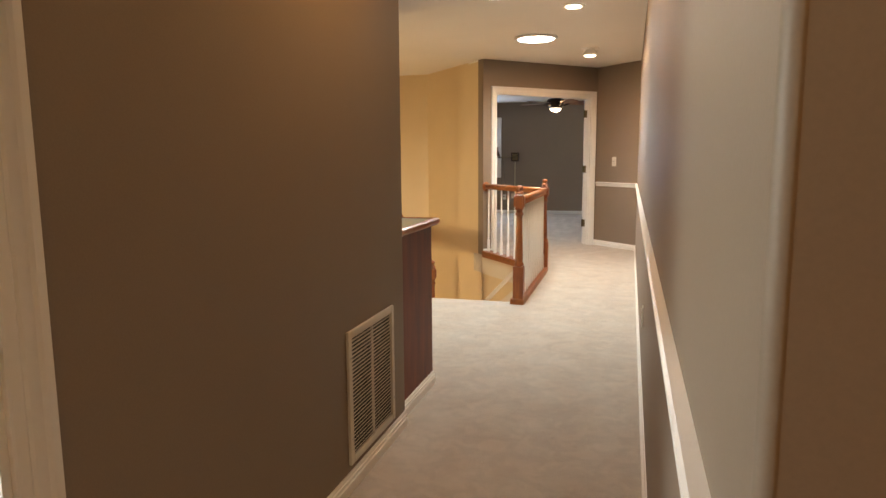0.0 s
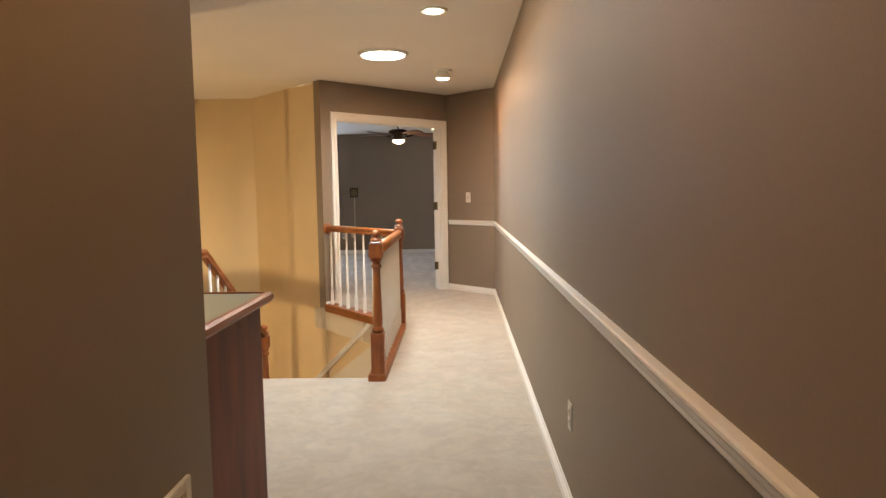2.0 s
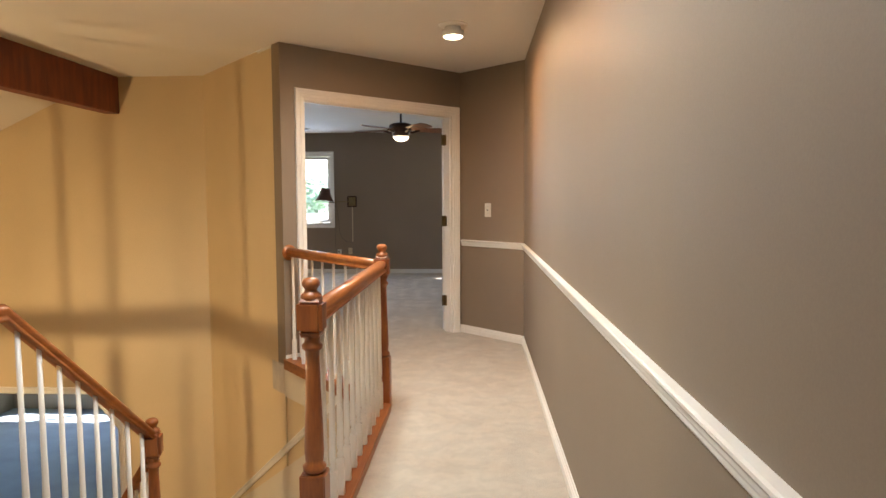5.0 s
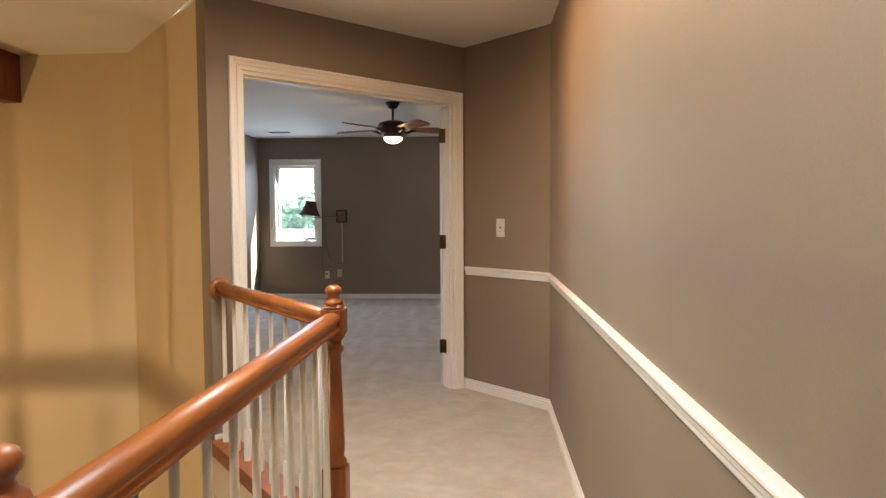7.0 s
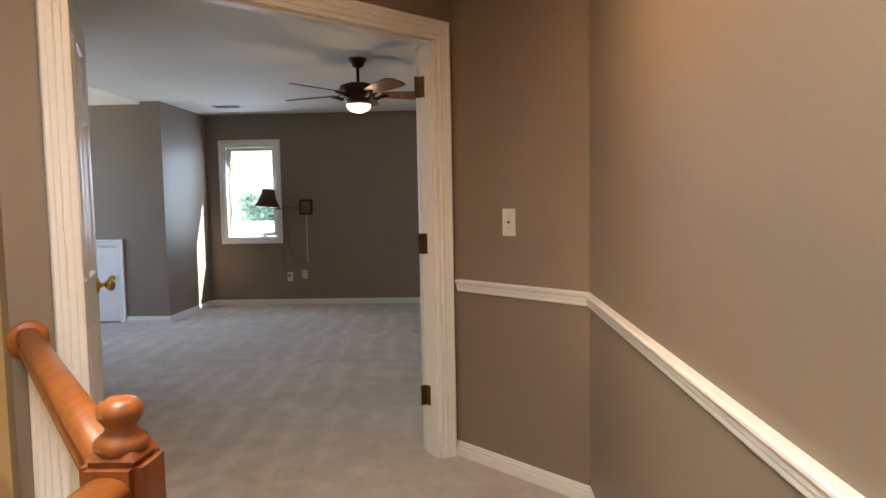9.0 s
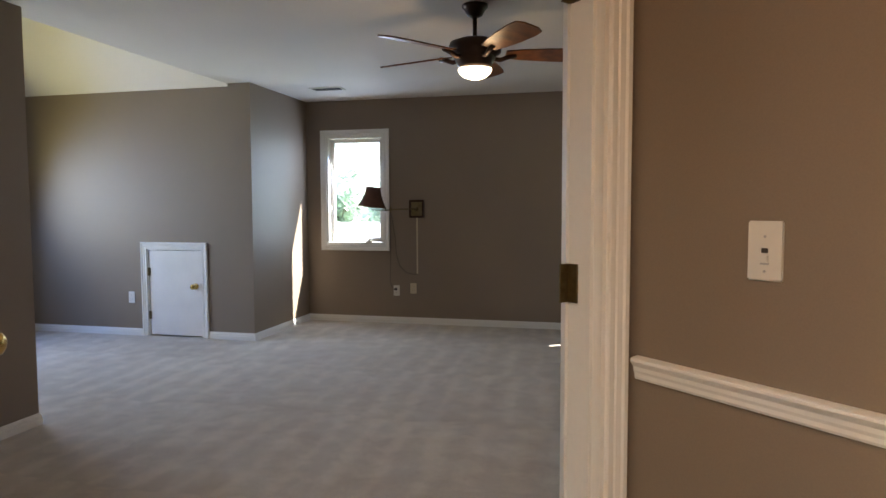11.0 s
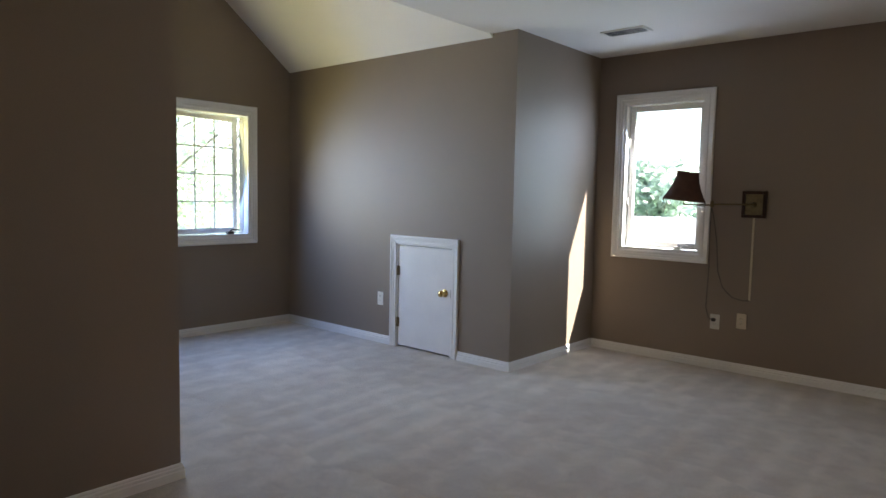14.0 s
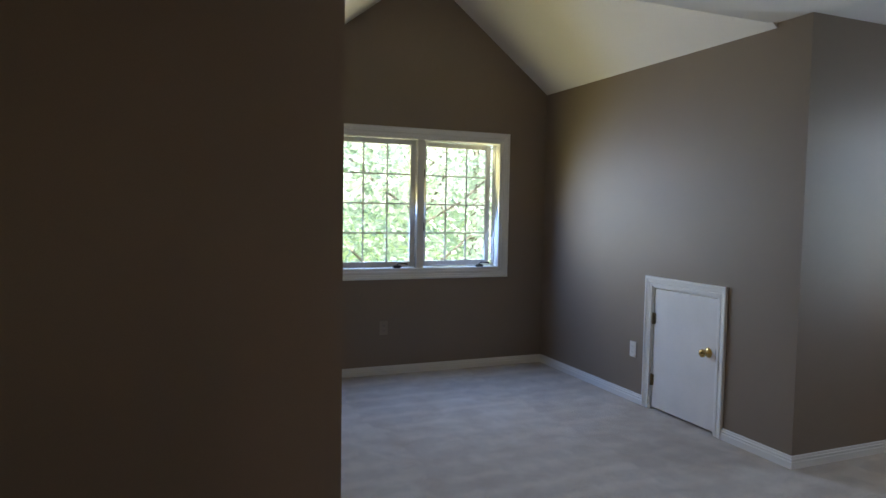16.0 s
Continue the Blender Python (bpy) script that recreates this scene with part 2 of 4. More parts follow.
def lathe(profile, segments=20, m=None, bm=None):
    """A solid turned about z from pairs of radius and height."""
    bm = bm or bmesh.new()
    rings = []
    for r, z in profile:
        rings.append([bm.verts.new((r * math.cos(2 * math.pi * k / segments), r * math.sin(2 * math.pi * k / segments), z)) for k in range(segments)])
    for a, b in zip(rings, rings[1:]):
        for k in range(segments):
            j = (k + 1) % segments
            bm.faces.new((a[k], a[j], b[j], b[k]))
    bm.faces.new(rings[0][::-1])
    bm.faces.new(rings[-1])
    if m is not None:
        bmesh.ops.transform(bm, matrix=m, verts=[v for r in rings for v in r])
    return bm


def prism(points, z0, z1):
    bm = bmesh.new()
    a = [bm.verts.new((x, y, z0)) for x, y in points]
    b = [bm.verts.new((x, y, z1)) for x, y in points]
    bm.faces.new(a[::-1])
    bm.faces.new(b)
    for k in range(len(a)):
        j = (k + 1) % len(a)
        bm.faces.new((a[k], a[j], b[j], b[k]))
    return bm


def sweep(path, profile, up=(0, 0, 1), bm=None, closed=False):
    """A profile of (outward, upward) pairs along a path; outward is to the left of the way along it."""
    bm = bm or bmesh.new()
    pts, up = [Vector(p) for p in path], Vector(up)
    rings = []
    for i, p in enumerate(pts):
        before = (p - pts[i - 1]).normalized() if i else None
        after = (pts[i + 1] - p).normalized() if i + 1 < len(pts) else None
        sides = [up.cross(d).normalized() for d in (before, after) if d is not None]
        side = sum(sides, Vector()).normalized()
        side = side / max(0.3, side.dot(sides[0]))
        vert = up
        if before is None or after is None or abs(before.z - after.z) < 1e-6:
            d = after if after is not None else before
            vert = up if abs(d.dot(up)) < 0.9 else up
        rings.append([bm.verts.new(p + side * o + vert * u) for o, u in profile])
    n = len(profile)
    for a, b in zip(rings, rings[1:]):
        for k in range(n):
            bm.faces.new((a[k], a[(k + 1) % n], b[(k + 1) % n], b[k]))
    bm.faces.new(rings[0][::-1])
    bm.faces.new(rings[-1])
    return bm


def tube(path, radius, segments=8, bm=None):
    bm = bm or bmesh.new()
    pts = [Vector(p) for p in path]
    rings = []
    for i, p in enumerate(pts):
        d = (pts[min(i + 1, len(pts) - 1)] - pts[max(i - 1, 0)]).normalized()
        a = d.orthogonal().normalized() if abs(d.z) > 0.9 else d.cross(Vector((0, 0, 1))).normalized()
        b = d.cross(a)
        rings.append([bm.verts.new(p + radius * (math.cos(t) * a + math.sin(t) * b)) for t in [2 * math.pi * k / segments for k in range(segments)]])
    for a, b in zip(rings, rings[1:]):
        for k in range(segments):
            bm.faces.new((a[k], a[(k + 1) % segments], b[(k + 1) % segments], b[k]))
    bm.faces.new(rings[0][::-1])
    bm.faces.new(rings[-1])
    return bm


def wall_mesh(p0, p1, z0, z1, thick, holes=()):
    """A wall whose face runs from p0 to p1; its thickness lies to the right of that way. Holes: (s0, s1, low, high)."""
    bm = bmesh.new()
    p0, p1 = Vector((*p0, 0)), Vector((*p1, 0))
    length = (p1 - p0).length
    along = (p1 - p0) / length
    back = Vector((along.y, -along.x, 0)) * thick
    ss = sorted({0, length, *[h[0] for h in holes], *[h[1] for h in holes]})
    zs = sorted({z0, z1, *[h[2] for h in holes], *[h[3] for h in holes]})
    solid = {}
    for i in range(len(ss) - 1):
        for j in range(len(zs) - 1):
            s, z = (ss[i] + ss[i + 1]) / 2, (zs[j] + zs[j + 1]) / 2
            solid[i, j] = not any(h[0] < s < h[1] and h[2] < z < h[3] for h in holes)
    grid = {}

    def v(i, j, k):
        if (i, j, k) not in grid:
            grid[i, j, k] = bm.verts.new(p0 + along * ss[i] + back * k + Vector((0, 0, zs[j])))
        return grid[i, j, k]
    for (i, j), full in solid.items():
        if not full:
            continue
        bm.faces.new((v(i, j, 0), v(i + 1, j, 0), v(i + 1, j + 1, 0), v(i, j + 1, 0)))
        bm.faces.new((v(i, j, 1), v(i, j + 1, 1), v(i + 1, j + 1, 1), v(i + 1, j, 1)))
        for (di, dj), (a, b) in {(-1, 0): ((0, 0), (0, 1)), (1, 0): ((1, 0), (1, 1)), (0, -1): ((0, 0), (1, 0)), (0, 1): ((0, 1), (1, 1))}.items():
            if not solid.get((i + di, j + dj), False):
                bm.faces.new((v(i + a[0], j + a[1], 0), v(i + b[0], j + b[1], 0), v(i + b[0], j + b[1], 1), v(i + a[0], j + a[1], 1)))
    return bm


# ---- the plan ----
CEIL, BEDCEIL = 2.418, 2.398
RIGHT, LEFT, GREY = 0.457, -0.608, -1.765          # faces of the hall walls
GUARD, POST_1, POST_2 = -0.516, 5.435, 7.125                                    # line of the landing guard
NOSE, START = 5.47, 0.452                                       # top step
CORNER_A, CORNER_B, CORNER_C = (-1.42, 8.16), (-0.105, 9.478), (RIGHT, 8.93)
STAIR_END, FOYER_Y = (-2.53, 9.42), 9.42
FLOOR, BEDFLOOR = -0.02, -0.028
LOW = -2.79                                       # lower floor
ROOM_W, ROOM_N, ROOM_S, ROOM_E = -3.367, 14.572, 9.6, 3.2
HATCH_Y, GABLE_X, NOOK_S = 13.363, -6.006, 10.885
D45 = Vector((CORNER_B[0] - CORNER_A[0], CORNER_B[1] - CORNER_A[1], 0)).normalized()
D_IN = Vector((-D45.y, D45.x, 0))
B_WAY = (Vector((*STAIR_END, 0)) - Vector((GUARD, POST_2, 0))).normalized()
B_SIDE = Vector((-B_WAY.y, B_WAY.x, 0))
B_SIDE = B_SIDE if B_SIDE.x < 0 else -B_SIDE        # from the stair wall into the stairwell

# floors
A_IN = Vector((*CORNER_A, 0)) + 0.12 * D_IN
B_IN = Vector((*CORNER_B, 0)) + 0.12 * D_IN
setting("floor_hall", prism([(LEFT - 0.1, -3.0), (2.2, -3.0), (2.2, START), (RIGHT + 0.1, START), (RIGHT + 0.1, 8.95), CORNER_B, B_IN.xy, A_IN.xy, CORNER_A,
         (GUARD - 0.045, POST_2 + 0.015), (GUARD - 0.045, NOSE), (GREY - 0.1, NOSE), (GREY - 0.1, 2.6), (LEFT - 0.1, 2.6)], -0.26, FLOOR), CARPET, "beige plush carpet with foot-worn brushed pile", "floor")
setting("floor_bedroom", prism([A_IN.xy, B_IN.xy, (0.0, 9.58), (ROOM_E, 9.58), (ROOM_E, 14.7), (ROOM_W - 0.08, 14.7), (ROOM_W - 0.08, HATCH_Y + 0.08), (GABLE_X - 0.1, HATCH_Y + 0.08), (GABLE_X - 0.1, NOOK_S - 0.1), (ROOM_W - 0.08, NOOK_S - 0.1), (ROOM_W - 0.08, 9.58), (-2.55, 9.58)], -0.26, BEDFLOOR),
        CARPET_BED, "beige plush carpet with vacuum stripes", "floor")
setting("floor_foyer", boxed((-7.5, 3.0, LOW - 0.2), (0.4, FOYER_Y + 0.1, LOW)), FOYER, "oak floor of the lower hall", "floor")
setting("floor_lower_room", boxed((-9.0, FOYER_Y + 0.1, LOW - 0.2), (-0.5, 15.5, LOW)), DAYLIT_CARPET, "lower room carpet with the blue of daylight in its colour", "floor")

# walls of the hall
setting("wall_hall_east", wall_mesh((RIGHT, START + 0.0115), CORNER_C, FLOOR - 0.01, CEIL, 0.12), TAUPE, "taupe painted wall", "wall")
setting("wall_hall_bullnose", lathe([(0.012, FLOOR), (0.012, CEIL)], 16, pose(RIGHT + 0.0115, START + 0.0115, 0)), TAUPE, "rounded drywall corner", "wall", True)
setting("wall_hall_corner", wall_mesh((2.2, START), (RIGHT + 0.0115, START), FLOOR - 0.01, CEIL, 0.12), TAUPE, "taupe painted wall", "wall")
setting("wall_hall_start", wall_mesh((2.2, -3.0), (2.2, START), FLOOR - 0.01, CEIL, 0.12), TAUPE, "taupe painted wall", "wall")
setting("wall_hall_south", wall_mesh((LEFT - 0.12, -3.0), (2.32, -3.0), FLOOR - 0.01, CEIL, 0.12), TAUPE, "taupe painted wall", "wall")
setting("wall_hall_west", wall_mesh((LEFT, 2.745), (LEFT, -3.0), FLOOR - 0.01, CEIL, 0.12, [(1.970, 2.746, FLOOR - 0.01, 2.04)]), TAUPE, "taupe painted wall with a doorway", "wall")
setting("wall_nook_south", wall_mesh((LEFT - 0.12, 2.53), (GREY, 2.53), FLOOR - 0.01, CEIL, -0.12), TAUPE, "taupe painted wall", "wall")
setting("wall_stair_west", wall_mesh((GREY, 5.56), (GREY, 2.41), LOW, CEIL, 0.12, [(1.038, 1.838, 0.0, 2.04)]), TAUPE, "taupe wall beside the stair opening", "wall")
along = (Vector((*CORNER_B, 0)) - Vector((*CORNER_A, 0))).length
S0, S1, HEAD = 0.186, along - 0.085, 2.030
setting("wall_door", wall_mesh(CORNER_B, CORNER_A, FLOOR - 0.01, CEIL, 0.12, [(along - S1, along - S0, FLOOR - 0.01, HEAD)]), TAUPE, "taupe wall with a double doorway", "wall")
setting("wall_switch", wall_mesh(CORNER_C, CORNER_B, FLOOR - 0.01, CEIL, 0.12), TAUPE, "taupe painted wall", "wall")
setting("wall_stair_upper", wall_mesh((CORNER_A[0] + 0.02 * B_WAY.x, CORNER_A[1] + 0.02 * B_WAY.y), STAIR_END, LOW, CEIL, 0.12), GOLD, "tan wall with part of the warm lamp light in its colour", "wall")
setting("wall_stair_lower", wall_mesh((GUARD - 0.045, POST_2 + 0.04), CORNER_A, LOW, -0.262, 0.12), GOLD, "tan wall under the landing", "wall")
setting("wall_under_landing", wall_mesh((GUARD - 0.045, NOSE), (GUARD - 0.045, POST_2 + 0.01), LOW, -0.262, 0.12), CREAM, "cream wall under the landing", "wall")
ARCH = 3.49 - 2.53
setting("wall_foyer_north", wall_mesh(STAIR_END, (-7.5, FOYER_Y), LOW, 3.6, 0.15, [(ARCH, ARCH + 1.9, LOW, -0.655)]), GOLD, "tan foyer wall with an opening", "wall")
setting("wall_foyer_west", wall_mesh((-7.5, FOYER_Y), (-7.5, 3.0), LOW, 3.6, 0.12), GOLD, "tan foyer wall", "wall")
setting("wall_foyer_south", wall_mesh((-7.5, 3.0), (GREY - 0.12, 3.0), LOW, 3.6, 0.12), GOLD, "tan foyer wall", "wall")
setting("wall_lower_north", wall_mesh((-0.5, 15.4), (-9.0, 15.4), LOW, -0.3, 0.15, [(5.0, 7.6, -2.1, -0.8)]), TAUPE, "wall of the lower room with a window", "wall")
setting("wall_lower_west", wall_mesh((-9.0, 15.4), (-9.0, 9.35), LOW, -0.3, 0.12), TAUPE, "wall of the lower room", "wall")
setting("wall_lower_east", wall_mesh((-0.5, 9.4), (-0.5, 15.4), LOW, -0.3, 0.12), TAUPE, "wall of the lower room", "wall")
# slanted corner of the opening to the lower room
bm = bmesh.new()
tri = [(-3.49, -0.655), (-3.49, -1.0), (-3.76, -0.655)]
f = [bm.verts.new((x, FOYER_Y, z)) for x, z in tri]
g = [bm.verts.new((x, FOYER_Y + 0.15, z)) for x, z in tri]
bm.faces.new(f), bm.faces.new(g[::-1])
for k in range(3):
    bm.faces.new((f[k], f[(k + 1) % 3], g[(k + 1) % 3], g[k]))
setting("wall_foyer_corner", bm, GOLD, "slanted corner of the opening", "wall")

# walls of the bedroom
WIN1 = (-3.137, -2.476, 0.827, 2.014)              # opening of the side window
setting("wall_north", wall_mesh((ROOM_E, ROOM_N), (ROOM_W, ROOM_N), -0.04, CEIL, 0.15,
        [(ROOM_E - WIN1[1], ROOM_E - WIN1[0], WIN1[2], WIN1[3]), (1.40, 2.54, 1.43, 2.14)]), TAUPE, "taupe wall with a tall window", "wall")
setting("wall_return", wall_mesh((ROOM_W, HATCH_Y), (ROOM_W, ROOM_N), -0.04, CEIL, -0.12), TAUPE, "taupe return wall with a sun streak", "wall")
HATCH = (-4.521, -3.918, -0.04, 0.836)
setting("wall_hatch", wall_mesh((ROOM_W - 0.12, HATCH_Y), (GABLE_X, HATCH_Y), -0.04, CEIL, 0.12, [(ROOM_W - 0.12 - HATCH[1], ROOM_W - 0.12 - HATCH[0], HATCH[2], HATCH[3])]), TAUPE, "taupe side wall of the dormer", "wall")
WIN2 = (11.44, 12.931, 0.824, 1.938)               # opening of the dormer window
EAVE, RIDGE_Y, RIDGE_Z = 2.37, 12.185, 3.275
setting("wall_gable", wall_mesh((GABLE_X, HATCH_Y + 0.12), (GABLE_X, NOOK_S - 0.12), -0.04, EAVE, 0.15, [(HATCH_Y + 0.12 - WIN2[1], HATCH_Y + 0.12 - WIN2[0], WIN2[2], WIN2[3])]), TAUPE, "taupe gable wall with a casement window", "wall")
bm = bmesh.new()
tri = [(HATCH_Y + 0.12, EAVE), (RIDGE_Y, RIDGE_Z + 0.06), (NOOK_S - 0.12, EAVE)]
f = [bm.verts.new((GABLE_X, y, z)) for y, z in tri]
g = [bm.verts.new((GABLE_X - 0.15, y, z)) for y, z in tri]
bm.faces.new(f), bm.faces.new(g[::-1])
for k in range(3):
    bm.faces.new((f[k], f[(k + 1) % 3], g[(k + 1) % 3], g[k]))
setting("wall_gable_peak", bm, TAUPE, "taupe gable peak over the window", "wall")
setting("wall_dormer_south", wall_mesh((GABLE_X, NOOK_S), (ROOM_W, NOOK_S), -0.04, EAVE, 0.12), TAUPE, "taupe side wall of the dormer", "wall")
setting("wall_west", wall_mesh((ROOM_W, 9.55), (ROOM_W, NOOK_S - 0.12), -0.04, CEIL, -0.12), TAUPE, "taupe bedroom wall", "wall")
setting("wall_south_east", wall_mesh((ROOM_E, 9.68), (0.0, 9.68), -0.04, CEIL, -0.12), TAUPE, "taupe bedroom wall", "wall")
setting("wall_east", wall_mesh((ROOM_E, 14.8), (ROOM_E, 9.58), -0.04, CEIL, -0.12), TAUPE, "taupe bedroom wall", "wall")

# ceilings
FLAT = -3.61                                       # edge of the flat bedroom ceiling at the dormer
BEAM_X = -3.345
setting("ceiling_hall", prism([(LEFT - 0.12, -3.1), (2.3, -3.1), (2.3, START + 0.1), (RIGHT + 0.12, START + 0.1), (RIGHT + 0.12, 8.98), B_IN.xy, A_IN.xy, (-2.55, FOYER_Y + 0.05), (BEAM_X - 0.12, FOYER_Y + 0.05), (BEAM_X - 0.12, 2.9), (GREY - 0.12, 2.4), (LEFT - 0.12, 2.4)], CEIL, CEIL + 0.2), CEILING, "off-white painted ceiling", "ceiling")
setting("ceiling_bedroom", prism([A_IN.xy, B_IN.xy, (ROOM_E + 0.1, 9.6), (ROOM_E + 0.1, 14.72), (ROOM_W - 0.1, 14.72), (ROOM_W - 0.1, HATCH_Y + 0.1), (FLAT, HATCH_Y + 0.1), (FLAT, 9.5), (-2.55, 9.5)], BEDCEIL, BEDCEIL + 0.03), CEILING, "off-white painted ceiling", "ceiling")
slope = (RIDGE_Z - EAVE) / (HATCH_Y - RIDGE_Y)
bm = bmesh.new()
south_z = RIDGE_Z - slope * (RIDGE_Y - (NOOK_S - 0.12))
section = [(HATCH_Y + 0.12, EAVE - 0.12 * slope), (RIDGE_Y, RIDGE_Z), (NOOK_S - 0.12, south_z), (NOOK_S - 0.12, south_z + 0.15), (RIDGE_Y, RIDGE_Z + 0.15), (HATCH_Y + 0.12, EAVE - 0.12 * slope + 0.15)]
f = [bm.verts.new((GABLE_X - 0.1, y, z)) for y, z in section]
g = [bm.verts.new((FLAT + 0.02, y, z)) for y, z in section]
for k in range(6):
    bm.faces.new((f[k], f[(k + 1) % 6], g[(k + 1) % 6], g[k]))
bm.faces.new((f[0], f[1], f[4], f[5])), bm.faces.new((f[1], f[2], f[3], f[4]))
bm.faces.new((g[0], g[5], g[4], g[1])), bm.faces.new((g[1], g[4], g[3], g[2]))
setting("ceiling_dormer", bm, CEILING, "sloped off-white dormer ceiling", "ceiling")
bm = bmesh.new()
tri = [(HATCH_Y + 0.2, CEIL + 0.03), (RIDGE_Y, RIDGE_Z + 0.3), (NOOK_S - 0.3, CEIL + 0.03)]
f = [bm.verts.new((FLAT, y, z)) for y, z in tri]
g = [bm.verts.new((FLAT + 0.05, y, z)) for y, z in tri]
bm.faces.new(f), bm.faces.new(g[::-1])
for k in range(3):
    bm.faces.new((f[k], f[(k + 1) % 3], g[(k + 1) % 3], g[k]))
setting("wall_dormer_head", bm, CEILING, "off-white upstand over the dormer mouth", "wall")
bm = bmesh.new()
section = [(BEAM_X - 0.12, CEIL), (-7.6, -0.4 + 0.9), (-7.6, 0.7), (BEAM_X - 0.12, CEIL + 0.2)]
f = [bm.verts.new((x, 2.9, z)) for x, z in section]
g = [bm.verts.new((x, FOYER_Y + 0.1, z)) for x, z in section]
bm.faces.new(f), bm.faces.new(g[::-1])
for k in range(4):
    bm.faces.new((f[k], f[(k + 1) % 4], g[(k + 1) % 4], g[k]))
setting("ceiling_foyer", bm, CEILING, "sloped off-white foyer ceiling", "ceiling")
setting("ceiling_lower_room", boxed((-9.1, FOYER_Y + 0.15, -0.3), (-0.4, 15.5, -0.262)), CEILING, "white ceiling of the lower room", "ceiling")
setting("ceiling_beam", boxed((BEAM_X - 0.14, 3.0, 2.07), (BEAM_X, FOYER_Y, CEIL), bevel=0.006), MAHOGANY, "dark stained wooden beam under the ceiling", "beam")
# plain room behind the first doorway
SIDE_X = LEFT - 1.6
setting("wall_side_room", wall_mesh((SIDE_X, -2.0), (SIDE_X, 2.41), FLOOR - 0.01, CEIL, -0.1, [(1.35, 2.25, 0.9, 2.0)]), TAUPE, "plain side room wall with a window", "wall")
setting("wall_side_room_south", wall_mesh((SIDE_X - 0.1, -2.1), (LEFT - 0.12, -2.1), FLOOR - 0.01, CEIL, -0.1), TAUPE, "plain side room wall", "wall")
setting("floor_side_room", boxed((SIDE_X - 0.1, -2.1, -0.26), (LEFT - 0.1, 2.53, FLOOR - 0.002)), CARPET, "beige plush carpet of the side room", "floor")
setting("ceiling_side_room", boxed((SIDE_X - 0.1, -2.1, CEIL + 0.002), (LEFT - 0.12, 2.53, CEIL + 0.1)), CEILING, "white ceiling of the side room", "ceiling")
# outdoor ground
setting("ground", boxed((-800, -800, LOW - 0.6), (800, 800, LOW - 0.4)), GRASS, "lawn round the house", "ground")

# ---- trim ----
BASE = [(0.0, 0.0), (0.014, 0.0), (0.014, 0.038), (0.008, 0.041), (0.008, 0.045), (0.012, 0.047), (0.012, 0.055), (0.006, 0.058), (0.007, 0.063), (0.004, 0.072), (0.0, 0.072)]
RAIL = [(0.0, -0.024), (0.008, -0.024), (0.012, -0.017), (0.012, -0.008), (0.016, 0.0), (0.017, 0.010), (0.024, 0.018), (0.028, 0.024), (0.027, 0.030), (0.021, 0.033), (0.0, 0.035)]
CASE = [(0.0, 0.0), (0.0, 0.010), (0.004, 0.012), (0.020, 0.012), (0.024, 0.008), (0.028, 0.012), (0.044, 0.014), (0.050, 0.019), (0.062, 0.019), (0.066, 0.014), (0.066, 0.0)]


def baseboard(points, z=FLOOR):
    setting("baseboard", sweep([(x, y, z) for x, y in points], BASE), WHITE, "white moulded baseboard", "baseboard")


def chair_rail(points):
    setting("trim", sweep(points, RAIL), WHITE, "white moulded chair rail", "chair rail")


def q(p, d, s):
    return (p[0] + d[0] * s, p[1] + d[1] * s)


baseboard([(RIGHT, START), CORNER_C, CORNER_B])
chair_rail([(RIGHT, START, 0.830), (*CORNER_C, 0.830), (*q(CORNER_B, (1, -1), 0.02), 0.830)])
baseboard([(LEFT, 2.745), (LEFT, 0.867)])
baseboard([q(CORNER_A, D45, 0.118), CORNER_A])
baseboard([(GREY, 5.56), (GREY, 4.59)])
baseboard([(GREY, 3.654), (GREY, 3.35)])
baseboard([(ROOM_W, ROOM_N), (ROOM_W, HATCH_Y), (-3.852, HATCH_Y)], BEDFLOOR - 0.002)
baseboard([(ROOM_E, ROOM_N), (ROOM_W, ROOM_N)], BEDFLOOR - 0.002)
baseboard([(-4.587, HATCH_Y), (GABLE_X, HATCH_Y), (GABLE_X, NOOK_S), (ROOM_W, NOOK_S), (ROOM_W, 9.59)], BEDFLOOR - 0.002)
# the chair rail that goes down with the stairs
foot = Vector((GUARD, POST_2, 0)) + 0.004 * B_SIDE


def on_b(s, z):
    p = foot + B_WAY * s
    return (p.x, p.y, z)


chair_rail([on_b(0.06, -0.048), on_b(0.47, -0.048), on_b(2.98, -1.83)])
chair_rail([(-3.42, FOYER_Y, -1.86), (STAIR_END[0], FOYER_Y, -1.86)][::-1])
bm = bmesh.new()
quad = [on_b(0.05, LOW), on_b(2.98, LOW), on_b(2.98, -1.83), on_b(0.47, -0.262), on_b(0.05, -0.262)]
f = [bm.verts.new(p) for p in quad]
g = [bm.verts.new(Vector(p) + 0.004 * B_SIDE) for p in quad]
bm.faces.new(f), bm.faces.new(g[::-1])
for k in range(5):
    bm.faces.new((f[k], f[(k + 1) % 5], g[(k + 1) % 5], g[k]))
setting("dado_stair", bm, CREAM, "cream dado below the sloping chair rail", "wall")
setting("trim_landing_edge", boxed((GUARD - 0.06, NOSE + 0.02, -0.265), (GUARD - 0.045, POST_2, -0.012)), CREAM, "cream fascia under the guard", "trim")
bm = bmesh.new()
box(bm, (0, 0, -0.265), ((Vector((*CORNER_A, 0)) - Vector((GUARD, POST_2, 0))).length, 0.012, -0.012), Matrix.Translation((GUARD, POST_2, 0)) @ Matrix(((B_WAY.x, B_SIDE.x, 0, 0), (B_WAY.y, B_SIDE.y, 0, 0), (0, 0, 1, 0), (0, 0, 0, 1))))
